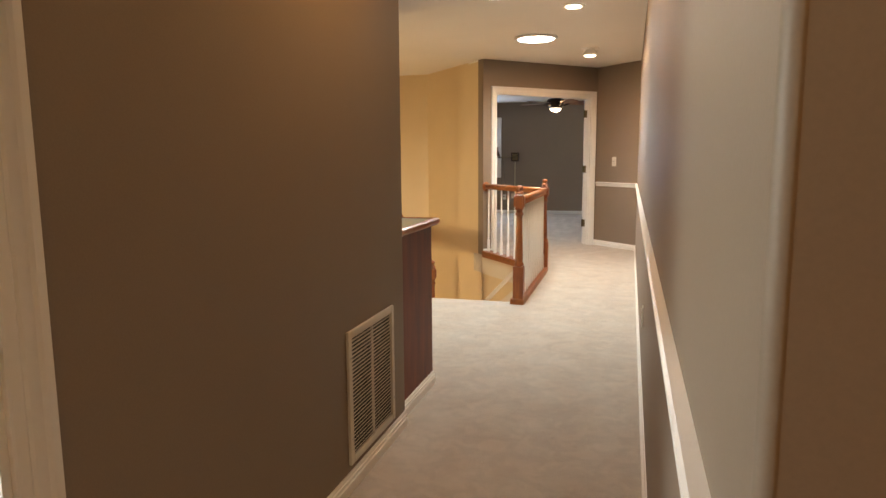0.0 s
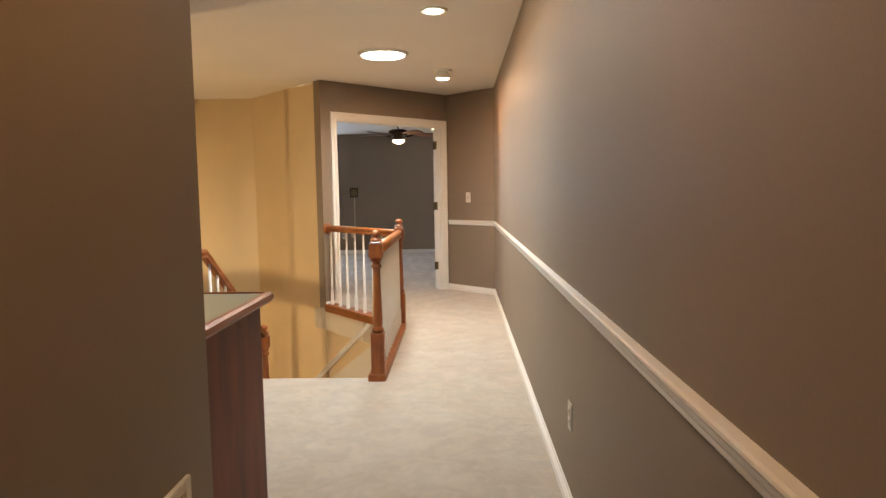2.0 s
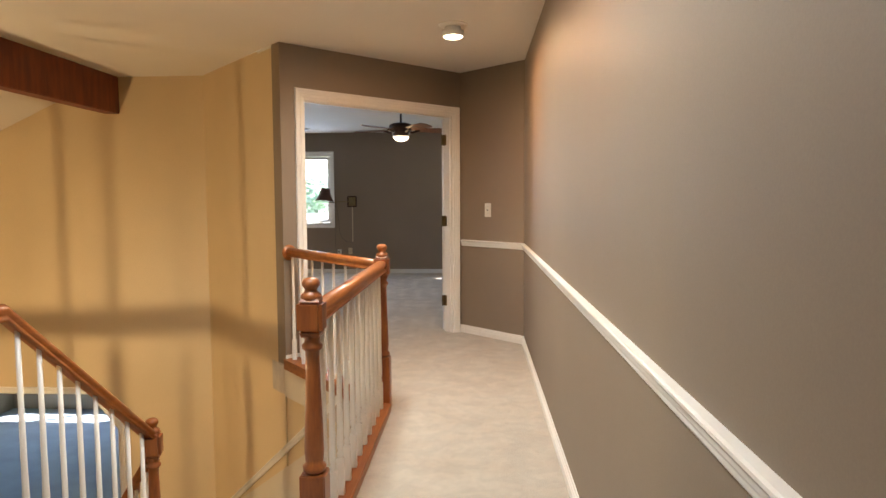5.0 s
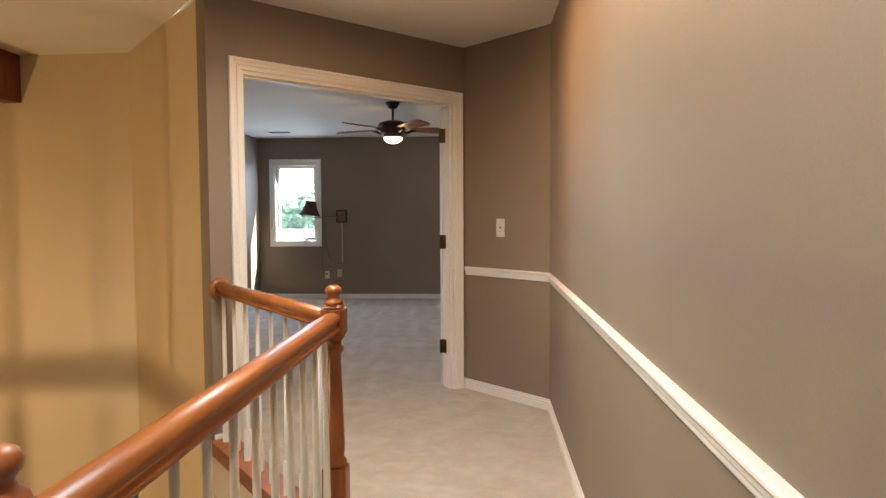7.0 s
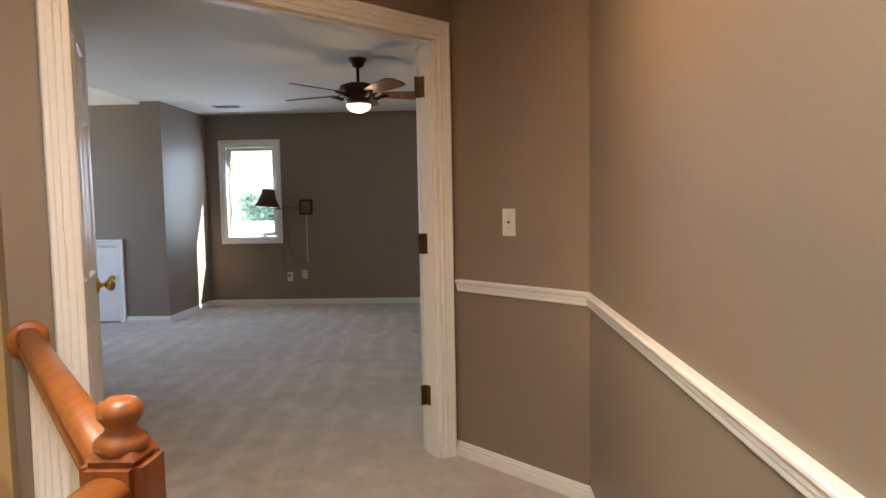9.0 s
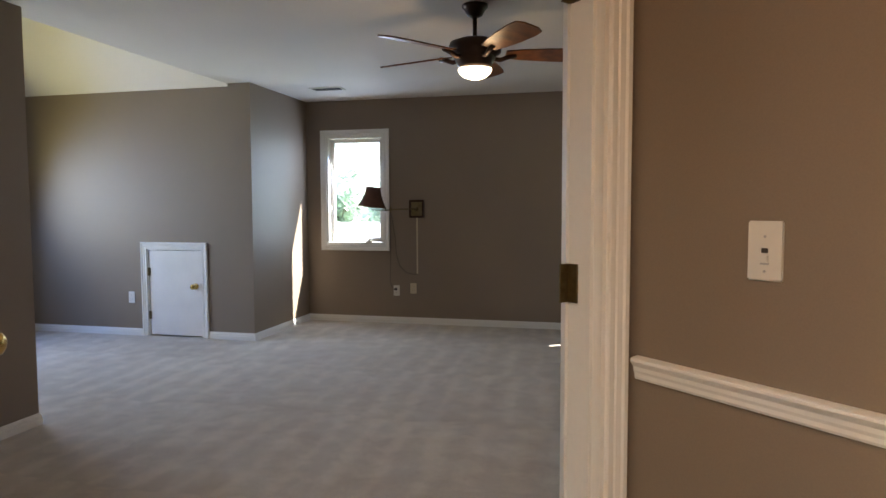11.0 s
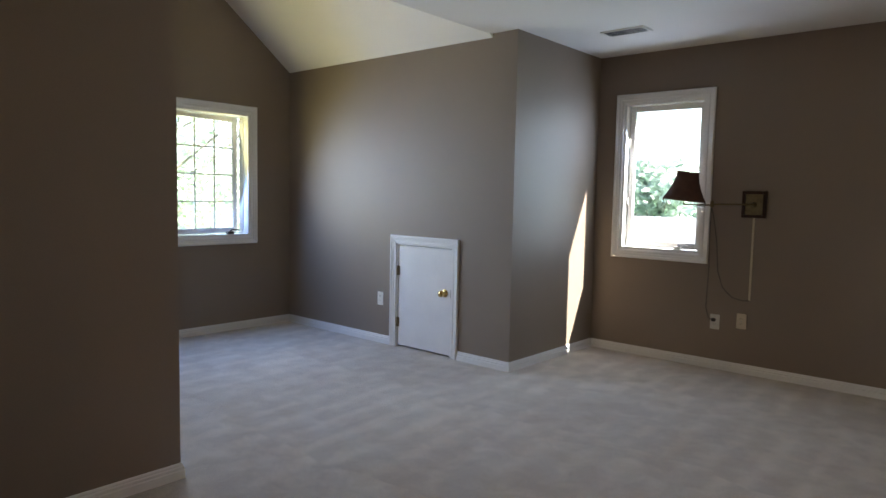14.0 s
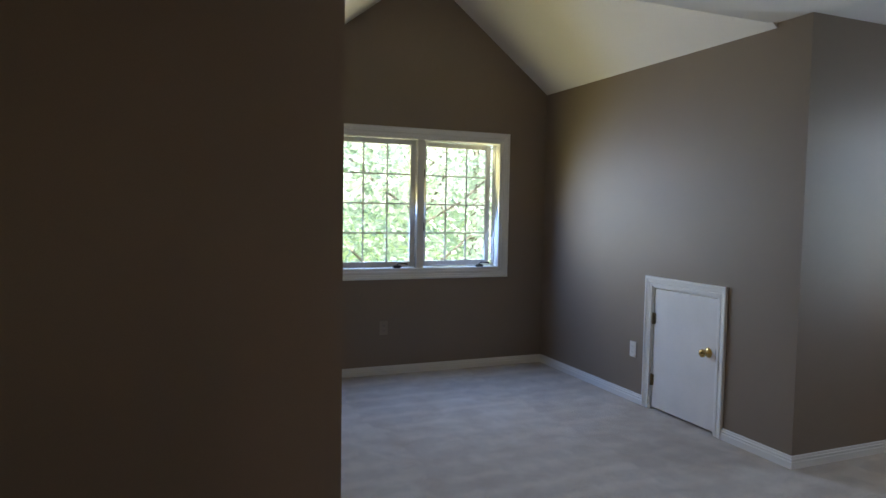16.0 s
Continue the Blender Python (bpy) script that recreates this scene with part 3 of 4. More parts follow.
setting("trim_landing_edge_diagonal", bm, CREAM, "cream fascia under the guard", "trim")


def casing(m, width, height, bottom=None, wide=1.0):
    """Casing on the plane y = 0 of m, facing -y, round an opening from x = 0 to width and z = 0 to height."""
    pts = [(0, 0, 0), (0, 0, height), (width, 0, height), (width, 0, 0)]
    if bottom is not None:
        pts = [(width / 2, 0, 0), (0, 0, 0), (0, 0, height), (width, 0, height), (width, 0, 0), (width / 2, 0, 0)]
    bm = sweep(pts, [(o * wide, u) for o, u in CASE], up=(0, -1, 0))
    bmesh.ops.transform(bm, matrix=m, verts=bm.verts[:])
    return bm


def frame_matrix(origin, right, z=0.0):
    """x along right, y into the wall, z up."""
    r = Vector((right[0], right[1], 0)).normalized()
    inward = Vector((-r.y, r.x, 0))
    return Matrix(((r.x, inward.x, 0, origin[0]), (r.y, inward.y, 0, origin[1]), (0, 0, 1, z), (0, 0, 0, 1)))

# ---- doors ----
DOOR = frame_matrix(CORNER_A, D45)                  # x along the door wall, y into the bedroom
HJ = HEAD - FLOOR
m = DOOR @ Matrix.Translation((S0, 0, FLOOR))
jamb = tagged(link("door_frame", casing(m, S1 - S0, HJ), WHITE), "white moulded casing round the double doorway", "door frame", kind="structure")
bm = bmesh.new()
box(bm, (0, 0.0, 0), (0.02, 0.12, HJ), m)
box(bm, (S1 - S0 - 0.014, 0.0, 0), (S1 - S0, 0.12, HJ), m)
box(bm, (0.02, 0.0, HJ - 0.02), (S1 - S0 - 0.014, 0.12, HJ), m)
part("jamb", bm, WHITE, jamb)
bm = bmesh.new()
box(bm, (0.02, 0.03, 0), (0.032, 0.07, HJ - 0.02), m)
box(bm, (S1 - S0 - 0.024, 0.03, 0), (S1 - S0 - 0.014, 0.07, HJ - 0.02), m)
box(bm, (0.032, 0.03, HJ - 0.032), (S1 - S0 - 0.032, 0.07, HJ - 0.02), m)
part("door_stop", bm, WHITE, jamb)

LEAF_W, LEAF_H, LEAF_T = (S1 - S0) / 2 - 0.022, 2.0, 0.036


def panel_field(bm, x0, x1, z0, z1, y, out):
    """A raised panel in a sunk field, on the face y of a leaf, out being -1 or 1."""
    rings = []
    for inset, lift in ((0, 0), (0.012, -0.010), (0.03, -0.010), (0.055, -0.002)):
        a, b, c, d = x0 + inset, x1 - inset, z0 + inset, z1 - inset
        rings.append([bm.verts.new((px, y + out * lift, pz)) for px, pz in ((a, c), (b, c), (b, d), (a, d))])
    for r, s in zip(rings, rings[1:]):
        for k in range(4):
            bm.faces.new((r[k], r[(k + 1) % 4], s[(k + 1) % 4], s[k]))
    bm.faces.new(rings[-1])


def leaf(name, hinge, way, label, knob_side=1):
    """A six-panel leaf; hinge is its lower hinge corner, way the direction from hinge to free edge."""
    w = Vector((way[0], way[1], 0)).normalized()
    nrm = Vector((-w.y, w.x, 0))
    m = Matrix(((w.x, nrm.x, 0, hinge[0]), (w.y, nrm.y, 0, hinge[1]), (0, 0, 1, FLOOR + 0.012), (0, 0, 0, 1)))
    root = thing(name, m, label, "door")
    st, mid = 0.105, 0.09
    cols = [(st, LEAF_W / 2 - mid / 2), (LEAF_W / 2 + mid / 2, LEAF_W - st)]
    rows = [(0.22, 0.80), (0.98, 1.60), (1.70, LEAF_H - 0.115)]
    xs = sorted({0, LEAF_W, *[v for c in cols for v in c]})
    zs = sorted({0, LEAF_H, *[v for r in rows for v in r]})
    bm = bmesh.new()
    for y, out in ((0.0, -1), (LEAF_T, 1)):
        for a, b in zip(xs, xs[1:]):
            for c, d in zip(zs, zs[1:]):
                if (a, b) in cols and (c, d) in rows:
                    continue
                bm.faces.new([bm.verts.new((px, y, pz)) for px, pz in ((a, c), (b, c), (b, d), (a, d))])
    for a, b in (((0, 0), (LEAF_W, 0)), ((LEAF_W, 0), (LEAF_W, LEAF_H)), ((LEAF_W, LEAF_H), (0, LEAF_H)), ((0, LEAF_H), (0, 0))):
        bm.faces.new([bm.verts.new(p) for p in ((a[0], 0, a[1]), (b[0], 0, b[1]), (b[0], LEAF_T, b[1]), (a[0], LEAF_T, a[1]))])
    bmesh.ops.remove_doubles(bm, verts=bm.verts[:], dist=0.0005)
    bmesh.ops.transform(bm, matrix=m, verts=bm.verts[:])
    part("leaf_frame", bm, DOORWHITE, root)
    for a, b in cols:
        for c, d in rows:
            bm = bmesh.new()
            panel_field(bm, a, b, c, d, 0.0, -1)
            panel_field(bm, a, b, c, d, LEAF_T, 1)
            bmesh.ops.transform(bm, matrix=m, verts=bm.verts[:])
            part("panel", bm, DOORWHITE, root)
    knob = [(0.032, 0.0), (0.034, 0.004), (0.026, 0.010), (0.011, 0.014), (0.010, 0.030), (0.020, 0.038), (0.028, 0.050), (0.026, 0.062), (0.014, 0.070), (0.002, 0.071)]
    for turn, y in ((90, 0.0), (-90, LEAF_T)):
        part("door_knob", lathe(knob, 20, m @ pose(LEAF_W - 0.065, y, 0.92, turn)), BRASS, root, "polished brass knob", True)
    return root, m


def hinge_on(parent, m, x, y, z):
    """A butt hinge: two leaves and a knuckle."""
    h = part("hinge", boxed((x - 0.002, y - 0.034, z - 0.05), (x + 0.0025, y, z + 0.05), m), OLDBRASS, parent, "aged brass hinge")
    bm = boxed((x - 0.03, y - 0.0025, z - 0.05), (x, y + 0.002, z + 0.05), m)
    part("hinge_leaf", bm, OLDBRASS, h)
    bm = bmesh.new()
    for k in range(3):
        lathe([(0.0065, 0.001), (0.0065, 0.0315)], 10, m @ pose(x, y + 0.004, z - 0.05 + k * 0.0333), bm)
    part("knuckle", bm, OLDBRASS, h, "", True)


left_hinge = DOOR @ Vector((S0 + 0.022, 0.085, 0))
leaf("double_door", left_hinge, (-0.428, 0.904), "white six-panel door leaf standing open, brass knob")
right_hinge = DOOR @ Vector((S1 - 0.019, 0.125, 0))
leaf("double_door", right_hinge, (0.93, 0.37), "white six-panel door leaf folded back open")
for z in (0.28, 1.04, 1.80):
    hinge_on(jamb, DOOR, S1 - 0.0165, 0.118, z)
    hinge_on(jamb, DOOR @ Matrix.Translation((2 * S0, 0, 0)) @ Matrix.Diagonal((-1, 1, 1, 1)), S0 - 0.0225, 0.118, z)
for m, nm, w, wide in ((frame_matrix((LEFT, -0.001), (0, 1), FLOOR), "side", 0.776, 1.36), (frame_matrix((GREY, 3.722), (0, 1), FLOOR), "nook", 0.80, 1.0)):
    tagged(link("door_frame_" + nm, casing(m, w, 2.06, None, wide), WHITE), "white moulded door casing", "door frame", kind="structure")
    bm = bmesh.new()
    box(bm, (0.0, 0, 0), (0.018, 0.12, 2.06), m)
    box(bm, (w - 0.018, 0, 0), (w, 0.12, 2.06), m)
    box(bm, (0.018, 0, 2.042), (w - 0.018, 0.12, 2.06), m)
    setting("door_lining_" + nm, bm, WHITE, "white door lining", "door frame")
leaf("side_door", (LEFT - 0.09, 0.021), (-1, -0.12), "white six-panel door standing open into a side room")
leaf("side_door", (GREY - 0.045, 3.742), (0, 1), "white six-panel door, closed, beside the cabinet")

# low door in the dormer wall
hw = HATCH[1] - HATCH[0]
HATCH_H = HATCH[3] - BEDFLOOR + 0.002
m = frame_matrix((HATCH[0], HATCH_Y), (1, 0), BEDFLOOR - 0.002)
hatch = thing("access_door", m, "small white attic access door with brass knob", "door")
part("casing", casing(m, hw, HATCH_H), WHITE, hatch)
# added board: stops light leaking from behind, its dark colour shades the gaps
part("leak_stop_board", boxed((-0.05, 0.121, -0.05), (hw + 0.05, 0.14, HATCH_H + 0.05), m), DARK, hatch, "added dark board that stops light leaks round the slab")
bm = bmesh.new()
box(bm, (0, 0, 0), (0.012, 0.11, HATCH_H), m)
box(bm, (hw - 0.012, 0, 0), (hw, 0.11, HATCH_H), m)
box(bm, (0.012, 0, HATCH_H - 0.012), (hw - 0.012, 0.11, HATCH_H), m)
part("jamb", bm, WHITE, hatch)
slab = part("slab", boxed((0.016, 0.006, 0.018), (hw - 0.016, 0.04, HATCH_H - 0.018), m, 0.002), DOORWHITE, hatch, "flat white painted slab")
part("door_knob", lathe([(0.03, 0), (0.032, 0.004), (0.024, 0.01), (0.01, 0.014), (0.0095, 0.03), (0.019, 0.037), (0.026, 0.048), (0.024, 0.06), (0.012, 0.067), (0.002, 0.068)], 20, m @ pose(hw - 0.075, 0.006, 0.505, 90)), BRASS, slab, "polished brass knob", True)
part("latch_plate", boxed((hw - 0.018, 0.003, 0.475), (hw - 0.006, 0.008, 0.535), m), OLDBRASS, slab)
for z in (0.21, 0.64):
    h = part("hinge", boxed((0.002, -0.002, z - 0.038), (0.03, 0.006, z + 0.038), m), OLDBRASS, hatch, "aged brass hinge")
    part("knuckle", lathe([(0.006, 0), (0.006, 0.08)], 10, m @ pose(0.014, -0.004, z - 0.04)), OLDBRASS, h, "", True)


# ---- windows ----
def sash(root, m, x0, x1, z0, z1, y, bars=None):
    """A glazed sash with its frame; bars: columns and rows of a grille."""
    fw = 0.042
    bm = bmesh.new()
    box(bm, (x0, y, z0), (x0 + fw, y + 0.035, z1), m, 0.003)
    box(bm, (x1 - fw, y, z0), (x1, y + 0.035, z1), m, 0.003)
    box(bm, (x0 + fw, y, z0), (x1 - fw, y + 0.035, z0 + fw * 1.15), m, 0.003)
    box(bm, (x0 + fw, y, z1 - fw), (x1 - fw, y + 0.035, z1), m, 0.003)
    s = part("sash", bm, WHITE, root)
    pane = part("pane", boxed((x0 + fw - 0.004, y + 0.015, z0 + fw), (x1 - fw + 0.004, y + 0.019, z1 - fw + 0.004), m), GLASS, s, "clear window pane")
    pane.visible_shadow = False
    if bars:
        cols, rows = bars
        for k in range(1, cols):
            x = x0 + fw + (x1 - x0 - 2 * fw) * k / cols
            part("glazing_bar", boxed((x - 0.006, y + 0.006, z0 + fw), (x + 0.006, y + 0.014, z1 - fw), m), WHITE, s)
        for k in range(1, rows):
            z = z0 + fw + (z1 - z0 - 2 * fw) * k / rows
            part("glazing_bar", boxed((x0 + fw, y + 0.007, z - 0.006), (x1 - fw, y + 0.013, z + 0.006), m), WHITE, s)


def window(name, m, width, height, label, sashes, bars=None, open_sash=None):
    root = tagged(thing(name, m, label, "window"), kind="structure")
    part("casing", casing(m, width, height, 1), WHITE, root)
    bm = bmesh.new()
    for lo, hi in (((0, 0, 0), (0.022, 0.15, height)), ((width - 0.022, 0, 0), (width, 0.15, height)), ((0.022, 0, 0), (width - 0.022, 0.15, 0.022)), ((0.022, 0, height - 0.022), (width - 0.022, 0.15, height))):
        box(bm, lo, hi, m)
    part("window_frame", bm, WHITE, root)
    step = (width - 0.044) / sashes
    for k in range(sashes):
        a, b = 0.022 + k * step, 0.022 + (k + 1) * step
        if k:
            part("mullion", boxed((a - 0.03, 0.02, 0.022), (a + 0.03, 0.14, height - 0.022), m, 0.003), WHITE, root)
        lo, hi = a + (0.032 if k else 0.002), b - (0.032 if k + 1 < sashes else 0.002)
        if k == open_sash:
            turn = m @ Matrix.Translation((lo, 0.10, 0)) @ pose(0, 0, 0, 0, 0, 6) @ Matrix.Translation((-lo, -0.07, 0))
            sash(root, turn, lo, hi, 0.026, height - 0.026, 0.07, bars)
            part("insect_screen_frame", tube([m @ Vector(p) for p in ((lo + 0.02, 0.05, 0.04), (lo + 0.02, 0.05, height - 0.04), (hi - 0.02, 0.05, height - 0.04), (hi - 0.02, 0.05, 0.04), (lo + 0.02, 0.05, 0.04))], 0.008, 6), WHITE, root)
        else:
            sash(root, m, lo, hi, 0.026, height - 0.026, 0.07, bars)
        x = hi - 0.16
        crank = part("crank_base", boxed((x - 0.035, 0.02, 0.022), (x + 0.035, 0.07, 0.045), m, 0.008), DARK if name == "window_2" else WHITE, root, "casement crank")
        part("crank_handle", tube([m @ Vector(p) for p in ((x, 0.045, 0.045), (x + 0.005, 0.025, 0.062), (x + 0.06, 0.015, 0.062), (x + 0.085, 0.018, 0.055))], 0.006, 8), DARK if name == "window_2" else WHITE, crank, "", True)
        part("sash_lock", boxed((lo + 0.004, 0.045, height * 0.3), (lo + 0.016, 0.07, height * 0.3 + 0.07), m, 0.003), DARK if name == "window_2" else WHITE, root)
        part("sash_lock", boxed((lo + 0.004, 0.045, height * 0.7), (lo + 0.016, 0.07, height * 0.7 + 0.07), m, 0.003), DARK if name == "window_2" else WHITE, root)
    return root


window("window_1", frame_matrix((WIN1[0], ROOM_N), (1, 0), WIN1[2]), WIN1[1] - WIN1[0], WIN1[3] - WIN1[2], "tall white casement window with one clear pane", 1)
window("window_2", frame_matrix((GABLE_X, WIN2[0]), (0, 1), WIN2[2]), WIN2[1] - WIN2[0], WIN2[3] - WIN2[2], "white double casement window with grilles, one sash ajar", 2, (3, 4), 1)
high = tagged(thing("window_4", (ROOM_E - 2.02, ROOM_N, 1.43), "high white transom window letting in sun", "window"), kind="structure")
part("mullion", boxed((ROOM_E - 2.435, ROOM_N + 0.01, 1.43), (ROOM_E - 2.385, ROOM_N + 0.03, 2.14)), WHITE, high)
lower = tagged(thing("window_3", (-6.9, 15.45, -2.1), "dark framed window of the lower room", "window"), kind="structure")
for x0, x1, z0, z1 in ((-8.1, -8.04, -2.1, -0.8), (-5.56, -5.5, -2.1, -0.8), (-8.04, -5.56, -2.1, -2.04), (-8.04, -5.56, -0.86, -0.8), (-6.83, -6.77, -2.04, -0.86)):
    part("window_frame", boxed((x0, 15.42, z0), (x1, 15.5, z1)), DARK, lower)
for k in range(1, 7):
    part("glazing_bar", boxed((-8.04 + k * 0.354 - 0.008, 15.45, -2.04), (-8.04 + k * 0.354 + 0.008, 15.47, -0.86)), DARK, lower)
for k in range(1, 4):
    part("glazing_bar", boxed((-8.04, 15.452, -2.04 + k * 0.295 - 0.008), (-5.56, 15.468, -2.04 + k * 0.295 + 0.008)), DARK, lower)
# white trim of the opening to the lower room
setting("trim_opening", sweep([(-3.49, FOYER_Y, LOW), (-3.49, FOYER_Y, -1.0), (-3.76, FOYER_Y, -0.655), (-5.39, FOYER_Y, -0.655)][::-1], CASE, up=(0, -1, 0)), WHITE, "white casing round the angled opening", "door frame")

# ---- stairs ----
RISE, TREAD = 0.186, 0.255
stairs = tagged(thing("staircase", (-1.1, NOSE, -0.93), "carpeted beige stairs going down with a turn", "stairs"), kind="structure")
for k in range(4):
    y = NOSE + k * TREAD
    part("step", boxed((GREY, y, -RISE * (k + 1) - 0.2), (GUARD - 0.06, y + TREAD + 0.02, -RISE * (k + 1)), None, 0.012), CARPET, stairs)
    part("riser", boxed((GREY, y - 0.006, -RISE * (k + 1) + 0.002), (GUARD - 0.06, y + 0.006, -RISE * k - 0.03)), CARPET, stairs)
y1 = NOSE + 4 * TREAD
N3 = Vector((-1.553, 6.33, 0))
n3 = N3 - 1.25 * B_SIDE
part("landing", prism([(GREY, y1), (GUARD - 0.06, y1), (GUARD - 0.06, POST_2 - 0.02), (n3.x, n3.y), (N3.x, N3.y), (GREY, y1 + 0.1)], -0.93 - 0.2, -0.93), CARPET, stairs)
for k in range(9):
    a = N3 + B_WAY * (TREAD * k)
    b = a - 1.245 * B_SIDE
    c, d = b + B_WAY * (TREAD + 0.01), a + B_WAY * (TREAD + 0.01)
    z = -0.93 - RISE * (k + 1)
    part("step", prism([(p.x, p.y) for p in (a, b, c, d)], z - 0.25, z), CARPET, stairs)
    part("outer_stringer", prism([(p.x, p.y) for p in (a + 0.03 * B_SIDE, a + 0.003 * B_SIDE, d + 0.003 * B_SIDE, d + 0.03 * B_SIDE)], z - 0.3, z + 0.02), WHITE, stairs)
    side = part("bracket", prism([(p.x, p.y) for p in (a + 0.036 * B_SIDE, a + 0.031 * B_SIDE, d + 0.031 * B_SIDE, d + 0.036 * B_SIDE)], z - 0.05, z + 0.022), CHERRY, stairs)
part("outer_stringer", boxed((GREY + 0.0, NOSE + 0.2, -1.25), (GREY + 0.03, 6.39, -0.92)), WHITE, stairs)

# ---- balustrades ----
SPINDLE = [(0.016, 0.0), (0.016, 0.15), (0.015, 0.155), (0.009, 0.165), (0.0145, 0.175), (0.009, 0.186), (0.013, 0.20), (0.014, 0.22), (0.0115, 0.40), (0.009, 0.80)]
NEWEL = [(0.030, 0.30), (0.040, 0.31), (0.041, 0.325), (0.030, 0.335), (0.032, 0.35), (0.034, 0.375), (0.033, 0.42), (0.027, 0.60), (0.024, 0.70), (0.025, 0.728), (0.035, 0.736), (0.036, 0.748), (0.027, 0.757), (0.026, 0.768), (0.033, 0.785)]
FINIAL = [(0.034, 0.905), (0.037, 0.914), (0.034, 0.923), (0.024, 0.931), (0.020, 0.938), (0.024, 0.945), (0.030, 0.953), (0.031, 0.962), (0.026, 0.973), (0.015, 0.979), (0.002, 0.981)]
HANDRAIL = [(-0.030, -0.052), (0.030, -0.052), (0.030, -0.040), (0.022, -0.034), (0.022, -0.026), (0.031, -0.016), (0.032, -0.004), (0.024, 0.008), (0.008, 0.013), (-0.008, 0.013), (-0.024, 0.008), (-0.032, -0.004), (-0.031, -0.016), (-0.022, -0.026), (-0.022, -0.034), (-0.030, -0.040)]


def newel(parent, x, y, z=0.0, turn=0.0, drop=0.02):
    m = pose(x, y, z, 0, 0, turn)
    p = part("newel_post", lathe(NEWEL, 20, m), CHERRY_UP, parent, "turned cherry-stained post", True)
    part("newel_base", boxed((-0.044, -0.044, -drop), (0.044, 0.044, 0.30), m, 0.004), CHERRY_UP, p)
    bm = boxed((-0.044, -0.044, 0.79), (0.044, 0.044, 0.904), m, 0.013)
    part("newel_head", bm, CHERRY_UP, p)
    for prof in ([(0.042, 0.778), (0.050, 0.794)], [(0.050, 0.900), (0.040, 0.910)]):
        part("newel_chamfer", lathe(prof, 4, m @ pose(0, 0, 0, 0, 0, 45)), CHERRY_UP, p)
    part("finial", lathe(FINIAL, 20, m), CHERRY_UP, p, "turned ball finial", True)
    return p


def spindle(parent, x, y, z, top):
    prof = [(r, h) for r, h in SPINDLE[:-1]] + [(0.0095, top - z)]
    s = part("baluster", lathe(prof[2:], 12, pose(x, y, z)), WHITE, parent, "", True)
    part("baluster_foot", boxed((-0.016, -0.016, 0), (0.016, 0.016, 0.16), pose(x, y, z), 0.003), WHITE, s)


def rosette(parent, m):
    part("rosette", lathe([(0.058, 0.0), (0.060, 0.006), (0.052, 0.014), (0.046, 0.016), (0.042, 0.022), (0.002, 0.024)], 24, m), CHERRY, parent, "round wooden wall rosette", True)


guard = thing("landing_guard", (GUARD, POST_1, 0), "cherry handrail on white balusters, with turned newels", "railing")
RAILTOP = 0.870
newel(guard, GUARD, POST_1)
newel(guard, GUARD, POST_2)
part("base_rail", boxed((GUARD - 0.064, POST_1 - 0.06, -0.05), (GUARD + 0.052, POST_2 - 0.04, 0.026), None, 0.006), CHERRY, guard)
part("handrail", sweep([(GUARD, POST_1 + 0.04, RAILTOP), (GUARD, POST_2 - 0.04, RAILTOP)], HANDRAIL), CHERRY, guard, "", True)
for k in range(11):
    spindle(guard, GUARD, POST_1 + 0.145 + k * 0.140, 0.022, RAILTOP - 0.05)
end = Vector((*CORNER_A, 0)) + 0.045 * D45
start = Vector((GUARD, POST_2, 0))
way = (end - start).normalized()
side = Vector((way.y, -way.x, 0))
a, b = start + 0.04 * way, end - 0.01 * way
bm = prism([(p.x, p.y) for p in (a - 0.066 * side, a + 0.066 * side, b + 0.066 * side, b - 0.066 * side)], -0.05, 0.026)
part("base_rail", bm, CHERRY, guard)
part("handrail", sweep([(*a.xy, RAILTOP), (*(end - 0.012 * way).xy, RAILTOP)], HANDRAIL), CHERRY, guard, "", True)
rosette(guard, frame_matrix((end.x, end.y), D45, RAILTOP - 0.026) @ pose(0, 0, 0, 90))
n = 8
for k in range(n):
    p = start + way * (0.13 + k * ((end - start).length - 0.2) / (n - 1))
    spindle(guard, p.x, p.y, 0.022, RAILTOP - 0.05)
setting("carpet_nosing", lathe([(0.014, 0), (0.014, GUARD - 0.05 - GREY)], 12, pose(GREY, NOSE, FLOOR - 0.014, 0, 90, 0)), CARPET, "rounded carpet nosing of the top step", "floor", True)

stair_rail = thing("stair_railing", (N3.x, N3.y, -0.93), "cherry stair handrail with white balusters and turned newel", "railing")
newel(stair_rail, N3.x, N3.y, -0.805, 14, 0.145)
TOP = Vector((GREY + 0.02, 5.475, 0.85))
K1 = Vector((GREY + 0.05, 5.575, 0.85))
K2 = Vector((N3.x, N3.y, 0.10))
part("handrail", sweep([TOP, K1, K2], HANDRAIL), CHERRY, stair_rail, "", True)
rosette(stair_rail, frame_matrix((GREY, 5.475), (0, 1), 0.83) @ pose(0, 0, 0, 90))
for k in range(8):
    f = (k + 0.6) / 8.4
    p = K1.lerp(K2, f)
    spindle(stair_rail, p.x, p.y, -RISE * max(1, min(5, int((p.y - NOSE) / TREAD) + 1)), p.z - 0.03)
K3 = N3 + B_WAY * 2.2
part("handrail", sweep([(N3.x, N3.y, 0.0), (K3.x, K3.y, -2.2 * RISE / TREAD)], HANDRAIL), CHERRY, stair_rail, "", True)
